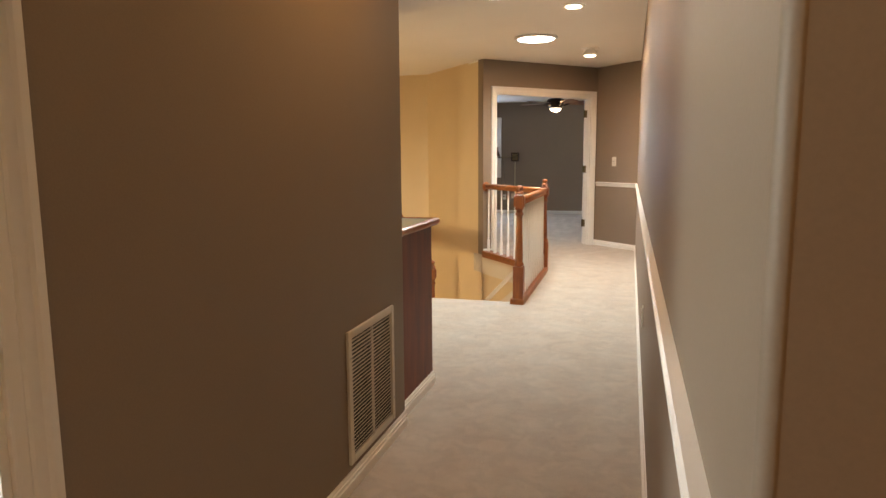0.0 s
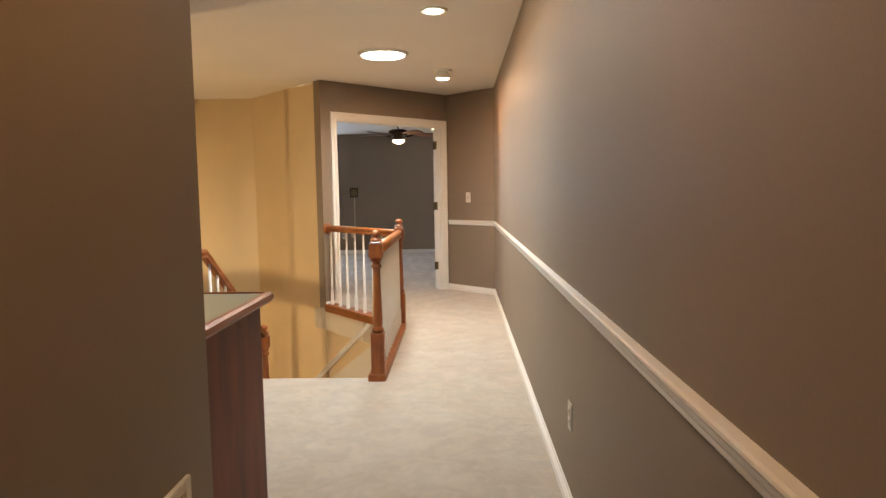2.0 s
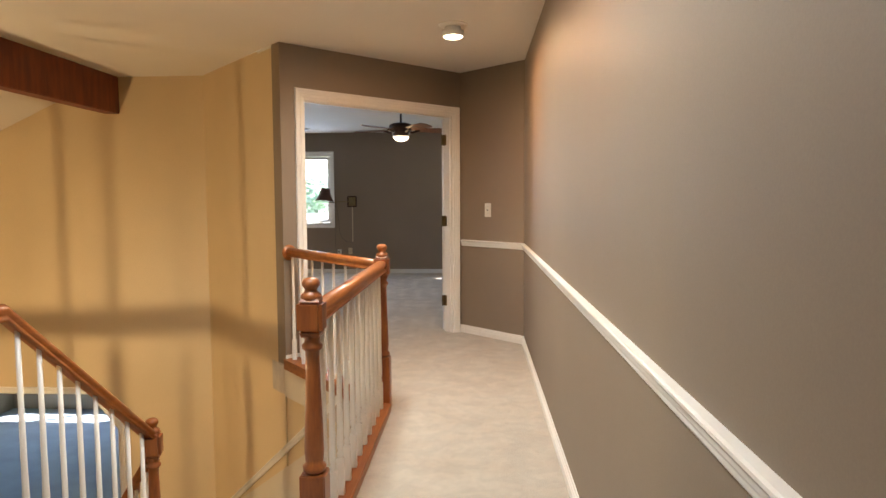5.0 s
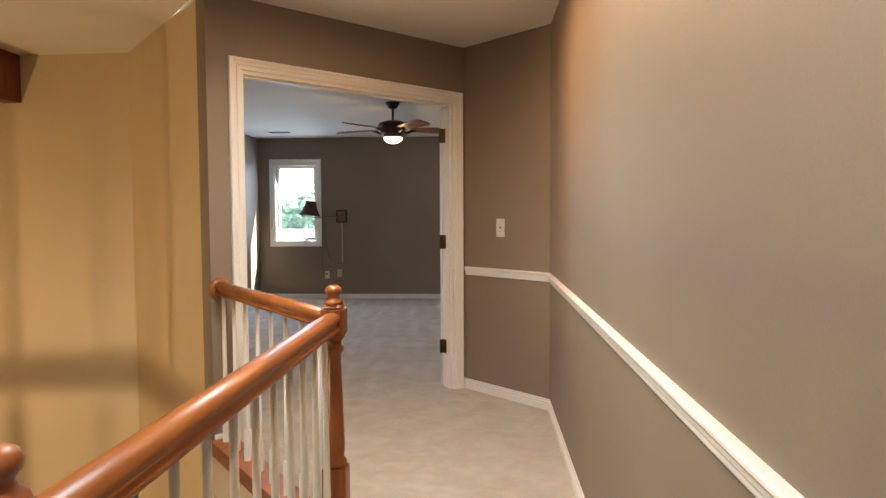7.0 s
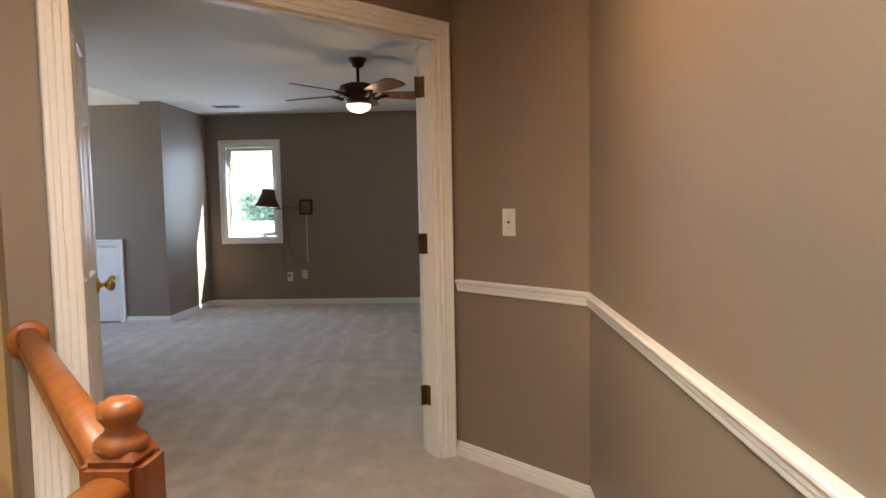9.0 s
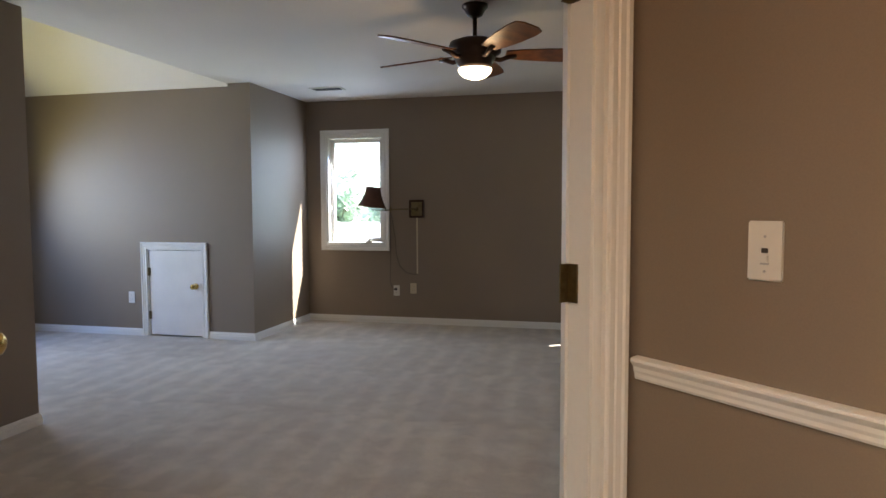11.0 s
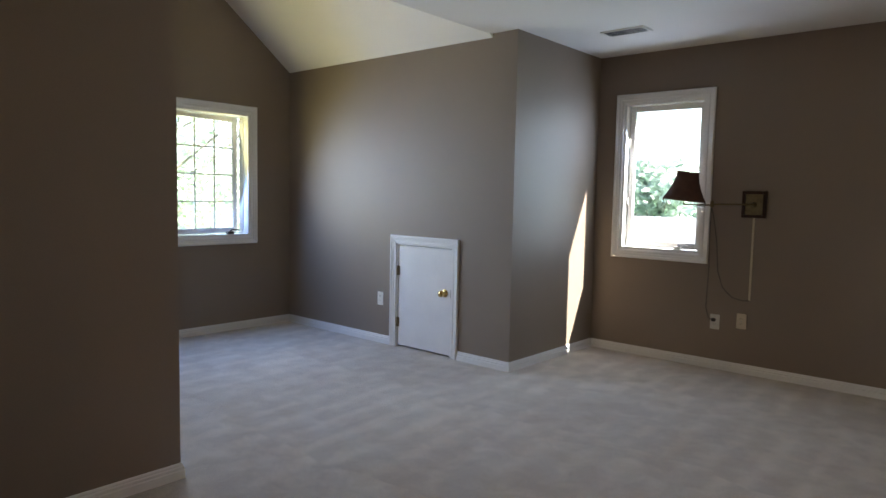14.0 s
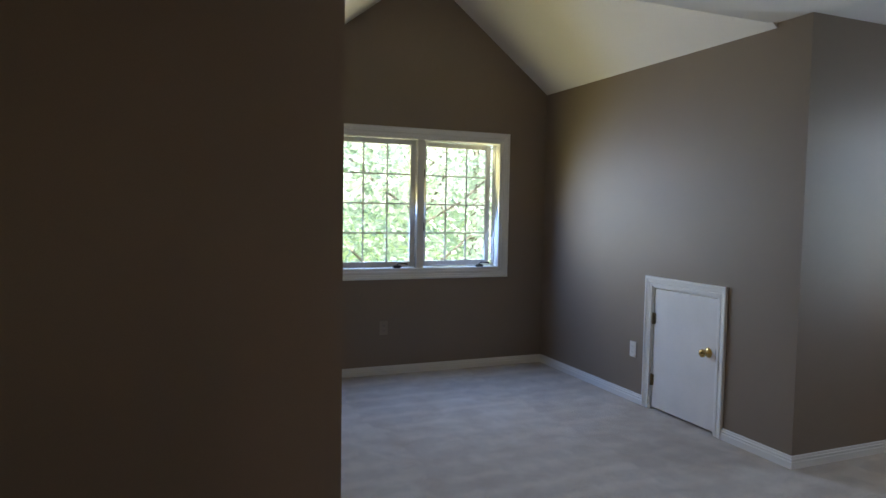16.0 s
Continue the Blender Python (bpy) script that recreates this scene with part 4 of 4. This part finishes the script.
for k in range(17):
    p = N3 + B_WAY * (0.12 + k * 0.125)
    spindle(stair_rail, p.x, p.y, -0.93 - RISE * (int((0.12 + k * 0.125) / TREAD) + 1), -(0.12 + k * 0.125) * RISE / TREAD - 0.05)
newel(stair_rail, K3.x, K3.y, -2.575, 45, 0.215)

# ---- hall things ----
cab = thing("built_in_cabinet", (-1.1, 3.0, 0), "dark mahogany half-height cabinet with pale green top", "cabinet")
CX, CY0, CY1 = -0.648, 2.745, 3.33
part("body", boxed((GREY, 2.532, FLOOR), (CX - 0.02, CY1 - 0.02, 0.858)), MAHOGANY, cab)
part("end_panel", boxed((CX - 0.02, 2.532, FLOOR), (CX, CY1, 0.858), None, 0.002), MAHOGANY, cab)
part("front_panel", boxed((GREY, CY1 - 0.02, FLOOR), (CX - 0.02, CY1, 0.858)), MAHOGANY, cab)
part("top", boxed((GREY, 2.532, 0.858), (CX + 0.004, CY1 + 0.05, 0.887)), PALEGREEN, cab, "pale green laminate top")
part("edge_trim", sweep([(CX + 0.004, 2.747, 0.856), (CX + 0.004, CY1 + 0.05, 0.856), (GREY, CY1 + 0.05, 0.856)], [(0, 0), (0, 0.036), (-0.012, 0.036), (-0.022, 0.028), (-0.024, 0.012), (-0.014, 0.0)]), CHERRY, cab, "cherry edge moulding")
part("baseboard", sweep([(CX, CY1, FLOOR), (CX, CY0, FLOOR)], BASE), WHITE, cab)
part("baseboard", sweep([(GREY, CY1, FLOOR), (CX, CY1, FLOOR)], BASE), WHITE, cab)

# return-air grille
gy0, gy1, gz0, gz1 = 2.112, 2.588, 0.078, 0.587
m = frame_matrix((LEFT, gy0), (0, 1), gz0)
grille = thing("return_air_grille", m, "white steel return-air grille with louvres", "vent")
gw, gh = gy1 - gy0, gz1 - gz0
bm = bmesh.new()
for lo, hi in (((0, -0.012, 0), (0.03, 0.0, gh)), ((gw - 0.03, -0.012, 0), (gw, 0.0, gh)), ((0.03, -0.012, 0), (gw - 0.03, 0.0, 0.03)), ((0.03, -0.012, gh - 0.03), (gw - 0.03, 0.0, gh)), ((gw / 2 - 0.006, -0.010, 0.03), (gw / 2 + 0.006, 0.0, gh - 0.03))):
    box(bm, lo, hi, m, 0.002)
part("grille_frame", bm, GRILLE, grille)
part("backing", boxed((0.03, -0.002, 0.03), (gw - 0.03, 0.0, gh - 0.03), m), DARK, grille)
rows = 30
for half in ((0.031, gw / 2 - 0.007), (gw / 2 + 0.007, gw - 0.031)):
    for k in range(rows):
        z = 0.034 + (gh - 0.068) * (k + 0.5) / rows
        part("louvre", boxed((half[0], -0.0075, -0.0008), (half[1], 0.0075, 0.0008), m @ Matrix.Translation((0, -0.006, z)) @ pose(0, 0, 0, -54)), GRILLE, grille)
for x, z in ((0.015, gh - 0.1), (0.015, 0.1), (gw - 0.015, gh - 0.1), (gw - 0.015, 0.1)):
    part("screw", lathe([(0.004, 0), (0.004, 0.0015), (0.001, 0.002)], 10, m @ pose(x, -0.012, z, 90)), STEEL, grille)


def outlet(m, label, mat=PLASTIC, group="outlets"):
    """A duplex outlet on the plane y = 0 of m, facing -y."""
    o = thing("electrical_outlet", m, label, "outlet", group)
    plate = part("cover_plate", boxed((-0.035, -0.006, -0.057), (0.035, 0.0, 0.057), m, 0.003), mat, o)
    for z in (-0.02, 0.02):
        r = part("receptacle", boxed((-0.017, -0.0085, z - 0.014), (0.017, -0.006, z + 0.014), m, 0.002), mat, o)
        for x in (-0.007, 0.006):
            part("slot", boxed((x - 0.001, -0.0092, z - 0.004), (x + 0.001, -0.0085, z + 0.005), m), DARK, r)
    part("screw", lathe([(0.003, 0), (0.003, 0.001)], 8, m @ pose(0, -0.006, 0, 90)), STEEL, o)
    return o


outlet(frame_matrix((RIGHT, 3.615), (0, -1), 0.357), "white duplex outlet low on the taupe wall")
outlet(frame_matrix((-4.71, HATCH_Y), (1, 0), 0.352), "white outlet beside the small access door")
outlet(frame_matrix((GABLE_X, 11.87), (0, 1), 0.358), "brown-grey outlet under the dormer window", material("taupe_plastic_plate", (0.32, 0.26, 0.2), 0.4, bump=0.02))
outlet(frame_matrix((-2.335, ROOM_N), (1, 0), 0.33), "white outlet with a black plug in it")
outlet(frame_matrix((-2.145, ROOM_N), (1, 0), 0.358), "ivory outlet under the wall lamp", IVORY)

# light switch
sw = (Vector((*CORNER_B, 0)) + (Vector((*CORNER_C, 0)) - Vector((*CORNER_B, 0))).normalized() * 0.360)
m = frame_matrix((sw.x, sw.y), (CORNER_C[0] - CORNER_B[0], CORNER_C[1] - CORNER_B[1]), 1.145)
switch = thing("light_switch", m, "white dimmer switch plate on the taupe wall", "switch")
part("cover_plate", boxed((-0.039, -0.006, -0.062), (0.039, 0, 0.062), m, 0.003), PLASTIC, switch)
part("slider_slot", boxed((-0.007, -0.0072, -0.004), (0.007, -0.006, 0.006), m), DARK, switch)
part("slider", boxed((-0.010, -0.011, -0.022), (0.010, -0.006, -0.008), m, 0.002), PLASTIC, switch)
part("slider_mark", boxed((-0.009, -0.0075, -0.028), (0.009, -0.006, -0.0245), m), STEEL, switch)
for z in (0.030, -0.042):
    part("screw", lathe([(0.003, 0), (0.003, 0.001)], 8, m @ pose(0, -0.006, z, 90)), STEEL, switch)


# ceiling fixtures
def skylight(x, y):
    s = thing("tubular_skylight", (x, y, CEIL), "round glowing tubular skylight with white ring", "skylight", "tubular skylights")
    part("trim_ring", lathe([(0.218, CEIL), (0.218, CEIL - 0.012), (0.205, CEIL - 0.022), (0.186, CEIL - 0.022), (0.184, CEIL - 0.004)], 40, Matrix.Translation((x, y, 0))), WHITE, s, "", True)
    part("diffuser", lathe([(0.184, CEIL - 0.0225), (0.184, CEIL - 0.0235), (0.12, CEIL - 0.0285), (0.004, CEIL - 0.031)], 40, Matrix.Translation((x, y, 0))), TUBE, s, "glowing white diffuser", True).visible_shadow = False


skylight(-0.60, 6.90)
skylight(-0.61, 4.91)


def recessed(x, y, top=CEIL, group="recessed lamps"):
    s = thing("recessed_light", (x, y, top), "white recessed ceiling light, lit", "ceiling light", group)
    part("trim_ring", lathe([(0.095, top), (0.095, top - 0.006), (0.082, top - 0.012), (0.066, top - 0.008), (0.064, top - 0.002)], 28, Matrix.Translation((x, y, 0))), WHITE, s, "", True)
    part("bulb", lathe([(0.062, top - 0.008), (0.058, top - 0.014), (0.003, top - 0.02)], 24, Matrix.Translation((x, y, 0))), BULB, s, "glowing warm bulb", True).visible_shadow = False


recessed(-0.115, 5.575)
recessed(-0.40, 13.63, BEDCEIL)
s = thing("eyeball_light", (-0.11, 7.77, CEIL), "white dropped eyeball ceiling light, lit", "ceiling light")
mx = Matrix.Translation((-0.11, 7.77, 0))
part("trim_ring", lathe([(0.098, CEIL), (0.098, CEIL - 0.008), (0.085, CEIL - 0.016), (0.06, CEIL - 0.016)], 28, mx), WHITE, s, "", True)
part("eyeball", lathe([(0.055, CEIL - 0.016), (0.05, CEIL - 0.03), (0.075, CEIL - 0.045), (0.08, CEIL - 0.075), (0.07, CEIL - 0.08)], 28, mx), WHITE, s, "", True)
part("bulb", lathe([(0.066, CEIL - 0.081), (0.05, CEIL - 0.09), (0.003, CEIL - 0.095)], 24, mx), BULB, s, "glowing warm bulb", True).visible_shadow = False

# ---- bedroom things ----
vent = thing("ceiling_vent", (-2.80, 13.85, BEDCEIL), "grey-white slotted ceiling air vent", "vent")
part("vent_frame", boxed((-2.96, 13.77, BEDCEIL - 0.008), (-2.64, 13.93, BEDCEIL), None, 0.003), GRILLE, vent)
for k in range(7):
    part("slot", boxed((-2.94, 13.792 + k * 0.017, BEDCEIL - 0.0095), (-2.66, 13.800 + k * 0.017, BEDCEIL - 0.008)), DARK, vent)

FX, FY = -0.90, 11.57
fan = thing("ceiling_fan", (FX, FY, BEDCEIL), "dark bronze five-blade ceiling fan with lit bowl", "fan")
mx = Matrix.Translation((FX, FY, 0))
part("canopy", lathe([(0.075, BEDCEIL), (0.076, BEDCEIL - 0.015), (0.06, BEDCEIL - 0.03), (0.045, BEDCEIL - 0.06), (0.02, BEDCEIL - 0.072)], 28, mx), BRONZE, fan, "", True)
part("downrod", lathe([(0.013, BEDCEIL - 0.21), (0.013, BEDCEIL - 0.07)], 14, mx), BRONZE, fan, "", True)
FAN_Z = BEDCEIL - 0.05
part("motor_housing", lathe([(0.03, FAN_Z - 0.14), (0.09, FAN_Z - 0.145), (0.145, FAN_Z - 0.165), (0.155, FAN_Z - 0.195), (0.15, FAN_Z - 0.225), (0.125, FAN_Z - 0.24), (0.12, FAN_Z - 0.255), (0.10, FAN_Z - 0.295), (0.085, FAN_Z - 0.315)], 36, mx), BRONZE, fan, "", True)
part("lamp_bowl", lathe([(0.098, FAN_Z - 0.313), (0.098, FAN_Z - 0.322), (0.090, FAN_Z - 0.340), (0.066, FAN_Z - 0.360), (0.03, FAN_Z - 0.372), (0.003, FAN_Z - 0.375)], 32, mx), FANBULB, fan, "glowing frosted glass bowl", True).visible_shadow = False
for k in range(5):
    mb = mx @ pose(0, 0, FAN_Z - 0.232, 0, 0, 17.6 + 72 * k)
    part("blade_iron", tube([mb @ Vector(p) for p in ((0.10, 0, -0.02), (0.15, 0, -0.028), (0.19, 0, -0.012), (0.24, 0, 0.0))], 0.014, 8), BRONZE, fan, "", True)
    tilt = mb @ pose(0, 0, 0.004, -13)
    out = [(0.18, 0.045), (0.28, 0.062), (0.42, 0.076), (0.56, 0.082), (0.63, 0.075), (0.655, 0.04)]
    ring = out + [(x, -y) for x, y in out[::-1]]
    bm = prism(ring, -0.004, 0.004)
    bmesh.ops.transform(bm, matrix=tilt, verts=bm.verts[:])
    part("blade", bm, BLADE, fan, "walnut fan blade")


def wall_plate(root, m):
    f = 0.022
    bm = bmesh.new()
    for lo, hi in (((-0.082, -0.03, -0.096), (-0.082 + f, 0, 0.096)), ((0.082 - f, -0.03, -0.096), (0.082, 0, 0.096)), ((-0.06, -0.03, -0.096), (0.06, 0, -0.096 + f)), ((-0.06, -0.03, 0.096 - f), (0.06, 0, 0.096))):
        box(bm, lo, hi, m, 0.004)
    part("plate_frame", bm, BRONZE, root, "dark bronze frame")
    part("back_plate", boxed((-0.06, -0.018, -0.074), (0.06, 0, 0.074), m), OLDBRASS, root, "aged brass plate")
    part("knob", lathe([(0.018, 0), (0.02, 0.008), (0.012, 0.014), (0.011, 0.03), (0.004, 0.034)], 16, m @ pose(0, -0.018, 0, 90)), OLDBRASS, root, "", True)
    part("cord_cover", boxed((-0.006, -0.010, -0.70), (0.008, 0, -0.096), m, 0.002), IVORY, root, "ivory cord cover")


m = frame_matrix((-2.10, ROOM_N), (1, 0), 1.217)
sconce = thing("wall_lamp", m, "swing-arm wall lamp with brown bell shade and bead fringe", "lamp", "bedside wall lamps")
wall_plate(sconce, m)
part("arm", tube([m @ Vector(p) for p in ((0, -0.03, 0), (-0.02, -0.06, 0.0), (-0.26, -0.12, -0.005), (-0.27, -0.125, -0.005))], 0.006, 8), OLDBRASS, sconce, "", True)
part("elbow", lathe([(0.009, -0.03), (0.012, -0.02), (0.012, 0.014), (0.006, 0.022)], 12, m @ pose(-0.262, -0.12, 0)), OLDBRASS, sconce, "", True)
part("arm", tube([m @ Vector(p) for p in ((-0.262, -0.12, -0.012), (-0.36, -0.16, -0.012), (-0.44, -0.20, -0.008), (-0.44, -0.20, 0.05))], 0.006, 8), OLDBRASS, sconce, "", True)
ms = m @ pose(-0.44, -0.20, 0.02, 0, 6, 0)
outer = [(0.155, 0.0), (0.135, 0.03), (0.11, 0.08), (0.088, 0.14), (0.076, 0.205)]
shade = part("shade", lathe(outer + [(0.073, 0.205), (0.084, 0.14), (0.106, 0.08), (0.131, 0.03), (0.151, 0.002)], 28, ms), SHADE, sconce, "brown fabric bell shade", True)
part("shade_band", lathe([(0.079, 0.20), (0.0795, 0.212), (0.074, 0.212)], 28, ms), SHADE, shade, "", True)
for k in range(36):
    t = 2 * math.pi * k / 36
    part("bead_drop", lathe([(0.001, -0.034), (0.005, -0.028), (0.006, -0.02), (0.002, -0.012), (0.004, -0.006), (0.001, 0.004)], 6, ms @ pose(0.150 * math.cos(t), 0.150 * math.sin(t), 0)), GLASS, shade)
pts = [(-0.262, -0.12, -0.03), (-0.25, -0.09, -0.12), (-0.235, -0.05, -0.30), (-0.225, -0.03, -0.5), (-0.19, -0.02, -0.62), (-0.12, -0.012, -0.69), (-0.04, -0.012, -0.705), (0.0, -0.012, -0.70)]
part("cord", tube([m @ Vector(p) for p in pts], 0.0035, 6), CORD, sconce, "grey lamp cord", True)
pts = [(-0.27, -0.11, -0.03), (-0.285, -0.07, -0.2), (-0.29, -0.03, -0.45), (-0.30, -0.015, -0.65), (-0.305, -0.012, -0.78), (-0.28, -0.02, -0.86), (-0.245, -0.028, -0.872)]
part("cord", tube([m @ Vector(p) for p in pts], 0.0035, 6), CORD, sconce, "grey lamp cord", True)
part("plug", boxed((-0.252, -0.04, -0.882), (-0.226, -0.009, -0.858), m, 0.004), DARK, sconce, "black plug")
m = frame_matrix((0.13, ROOM_N), (1, 0), 1.217)
sconce = thing("wall_lamp", m, "swing-arm wall lamp plate with cord cover", "lamp", "bedside wall lamps")
wall_plate(sconce, m)
part("arm", tube([m @ Vector(p) for p in ((0, -0.03, 0), (0.02, -0.06, 0.0), (0.27, -0.12, -0.005), (0.44, -0.20, -0.008), (0.44, -0.20, 0.05))], 0.006, 8), OLDBRASS, sconce, "", True)
ms = m @ pose(0.44, -0.20, 0.02)
part("shade", lathe(outer + [(0.073, 0.205), (0.084, 0.14), (0.106, 0.08), (0.131, 0.03), (0.151, 0.002)], 28, ms), SHADE, sconce, "brown fabric bell shade", True)
part("cord", tube([m @ Vector(p) for p in ((0, -0.012, -0.70), (0.01, -0.014, -0.74), (0.06, -0.02, -0.70), (0.12, -0.03, -0.45), (0.2, -0.08, -0.1), (0.25, -0.11, -0.01))], 0.0035, 6), CORD, sconce, "grey lamp cord", True)


# ---- outdoors ----
def tree(x, y, base, height, spread, count, seed, size=1.0, leaves=None):
    rnd = random.Random(seed)
    root = thing("tree", (x, y, base), "leafy green tree in full summer leaf", "tree", "garden trees")
    trunk = lathe([(0.22, 0), (0.16, height * 0.3), (0.10, height * 0.65), (0.03, height * 0.95)], 10, Matrix.Translation((x, y, base)))
    for k in range(9):
        a, h = rnd.uniform(0, 6.28), height * rnd.uniform(0.3, 0.8)
        r = spread * rnd.uniform(0.5, 0.9)
        tube([(x, y, base + h), (x + 0.5 * r * math.cos(a), y + 0.5 * r * math.sin(a), base + h + 0.3 * r), (x + r * math.cos(a), y + r * math.sin(a), base + h + 0.75 * r)], 0.028, 6, trunk)
    part("trunk", trunk, BARK, root)
    verts, faces = [], []
    clumps = [(rnd.gauss(0, 0.42), rnd.gauss(0, 0.42), rnd.uniform(0.28, 1.0), rnd.uniform(0.25, 0.6)) for _ in range(46)]
    for _ in range(count):
        cx, cy, cz, cr = clumps[rnd.randrange(len(clumps))]
        p = Vector((x + spread * (cx + cr * rnd.gauss(0, 0.4)), y + spread * (cy + cr * rnd.gauss(0, 0.4)), base + height * cz + spread * cr * rnd.gauss(0, 0.4)))
        e = Euler((rnd.uniform(-1, 1), rnd.uniform(-1, 1), rnd.uniform(0, 6.28))).to_matrix()
        s = size * rnd.uniform(0.05, 0.11)
        i = len(verts)
        verts += [tuple(p + e @ Vector(c)) for c in ((0, -s, 0), (s * 0.55, 0, s * 0.15), (0, s, 0), (-s * 0.55, 0, s * 0.15))]
        faces.append((i, i + 1, i + 2, i + 3))
    me = bpy.data.meshes.new("crown")
    me.from_pydata(verts, [], faces)
    me.materials.append(leaves or LEAF)
    crown = new("crown", me)
    crown.parent = root
    crown.matrix_parent_inverse = root.matrix_basis.inverted()


GROUND = LOW - 0.4
for i, (x, y, h, s) in enumerate(((-13.5, 10.2, 6.8, 2.3), (-14.0, 15.0, 7.4, 2.6), (-18.5, 12.6, 8.2, 3.0), (-18.5, 18.5, 8.2, 3.2), (-17.0, 7.0, 7.6, 2.8))):
    tree(x, y, GROUND, h, s, 6500, 10 + i, 1.2)
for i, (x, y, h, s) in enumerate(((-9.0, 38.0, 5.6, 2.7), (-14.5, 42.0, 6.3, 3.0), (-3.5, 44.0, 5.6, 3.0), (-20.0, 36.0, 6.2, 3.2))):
    tree(x, y, GROUND, h, s, 9000, 40 + i, 2.4, LEAF_GLARE)
house = thing("neighbour_house", (-8.0, 30.0, GROUND), "pale neighbouring house with a shingle roof", "house")
part("wall", boxed((-14.0, 26.5, GROUND), (-1.0, 33.5, -1.1)), SIDING, house)
bm = bmesh.new()
section = [(26.0, -1.2), (30.0, 0.5), (34.0, -1.2), (34.0, -1.02), (30.0, 0.7), (26.0, -1.02)]
f = [bm.verts.new((-14.5, y, z)) for y, z in section]
g = [bm.verts.new((-0.5, y, z)) for y, z in section]
for k in range(6):
    bm.faces.new((f[k], f[(k + 1) % 6], g[(k + 1) % 6], g[k]))
bm.faces.new((f[0], f[1], f[4], f[5])), bm.faces.new((f[1], f[2], f[3], f[4])), bm.faces.new((g[0], g[5], g[4], g[1])), bm.faces.new((g[1], g[4], g[3], g[2]))
part("roof", bm, ROOF, house, "grey shingle roof")

# chandelier over the foyer: its rings and rods break up the light on the stair walls
ch = thing("chandelier", (-4.3, 6.6, -0.25), "brass ring chandelier hanging in the stairwell", "lamp")
mc = Matrix.Translation((-4.3, 6.6, -0.25))
part("stem", lathe([(0.008, 0.12), (0.008, 2.35)], 10, mc), OLDBRASS, ch)
part("ring", sweep([(-4.3 + 0.2 * math.cos(2 * math.pi * k / 40), 6.6 + 0.2 * math.sin(2 * math.pi * k / 40), -0.25) for k in range(41)], [(0, 0.012), (0.004, 0.012), (0.004, 0.030), (0, 0.030)]), OLDBRASS, ch)
rnd = random.Random(5)
for k in range(46):
    a = 2 * math.pi * (k + rnd.uniform(-0.5, 0.5)) / 46
    r = rnd.choice((0.001, 0.002, 0.0035, 0.005))
    part("rod", lathe([(r, -0.30), (r, 0.0)], 6, mc @ Matrix.Translation((0.21 * math.cos(a), 0.21 * math.sin(a), 0))), OLDBRASS, ch)
    r *= 0.5
    part("rod", lathe([(r, 0.0), (r, 0.30)], 6, mc @ Matrix.Translation((0.21 * math.cos(a), 0.21 * math.sin(a), 0))), OLDBRASS, ch)
part("canopy_plate", lathe([(0.06, 0.30), (0.06, 0.306)], 32, mc), OLDBRASS, ch)
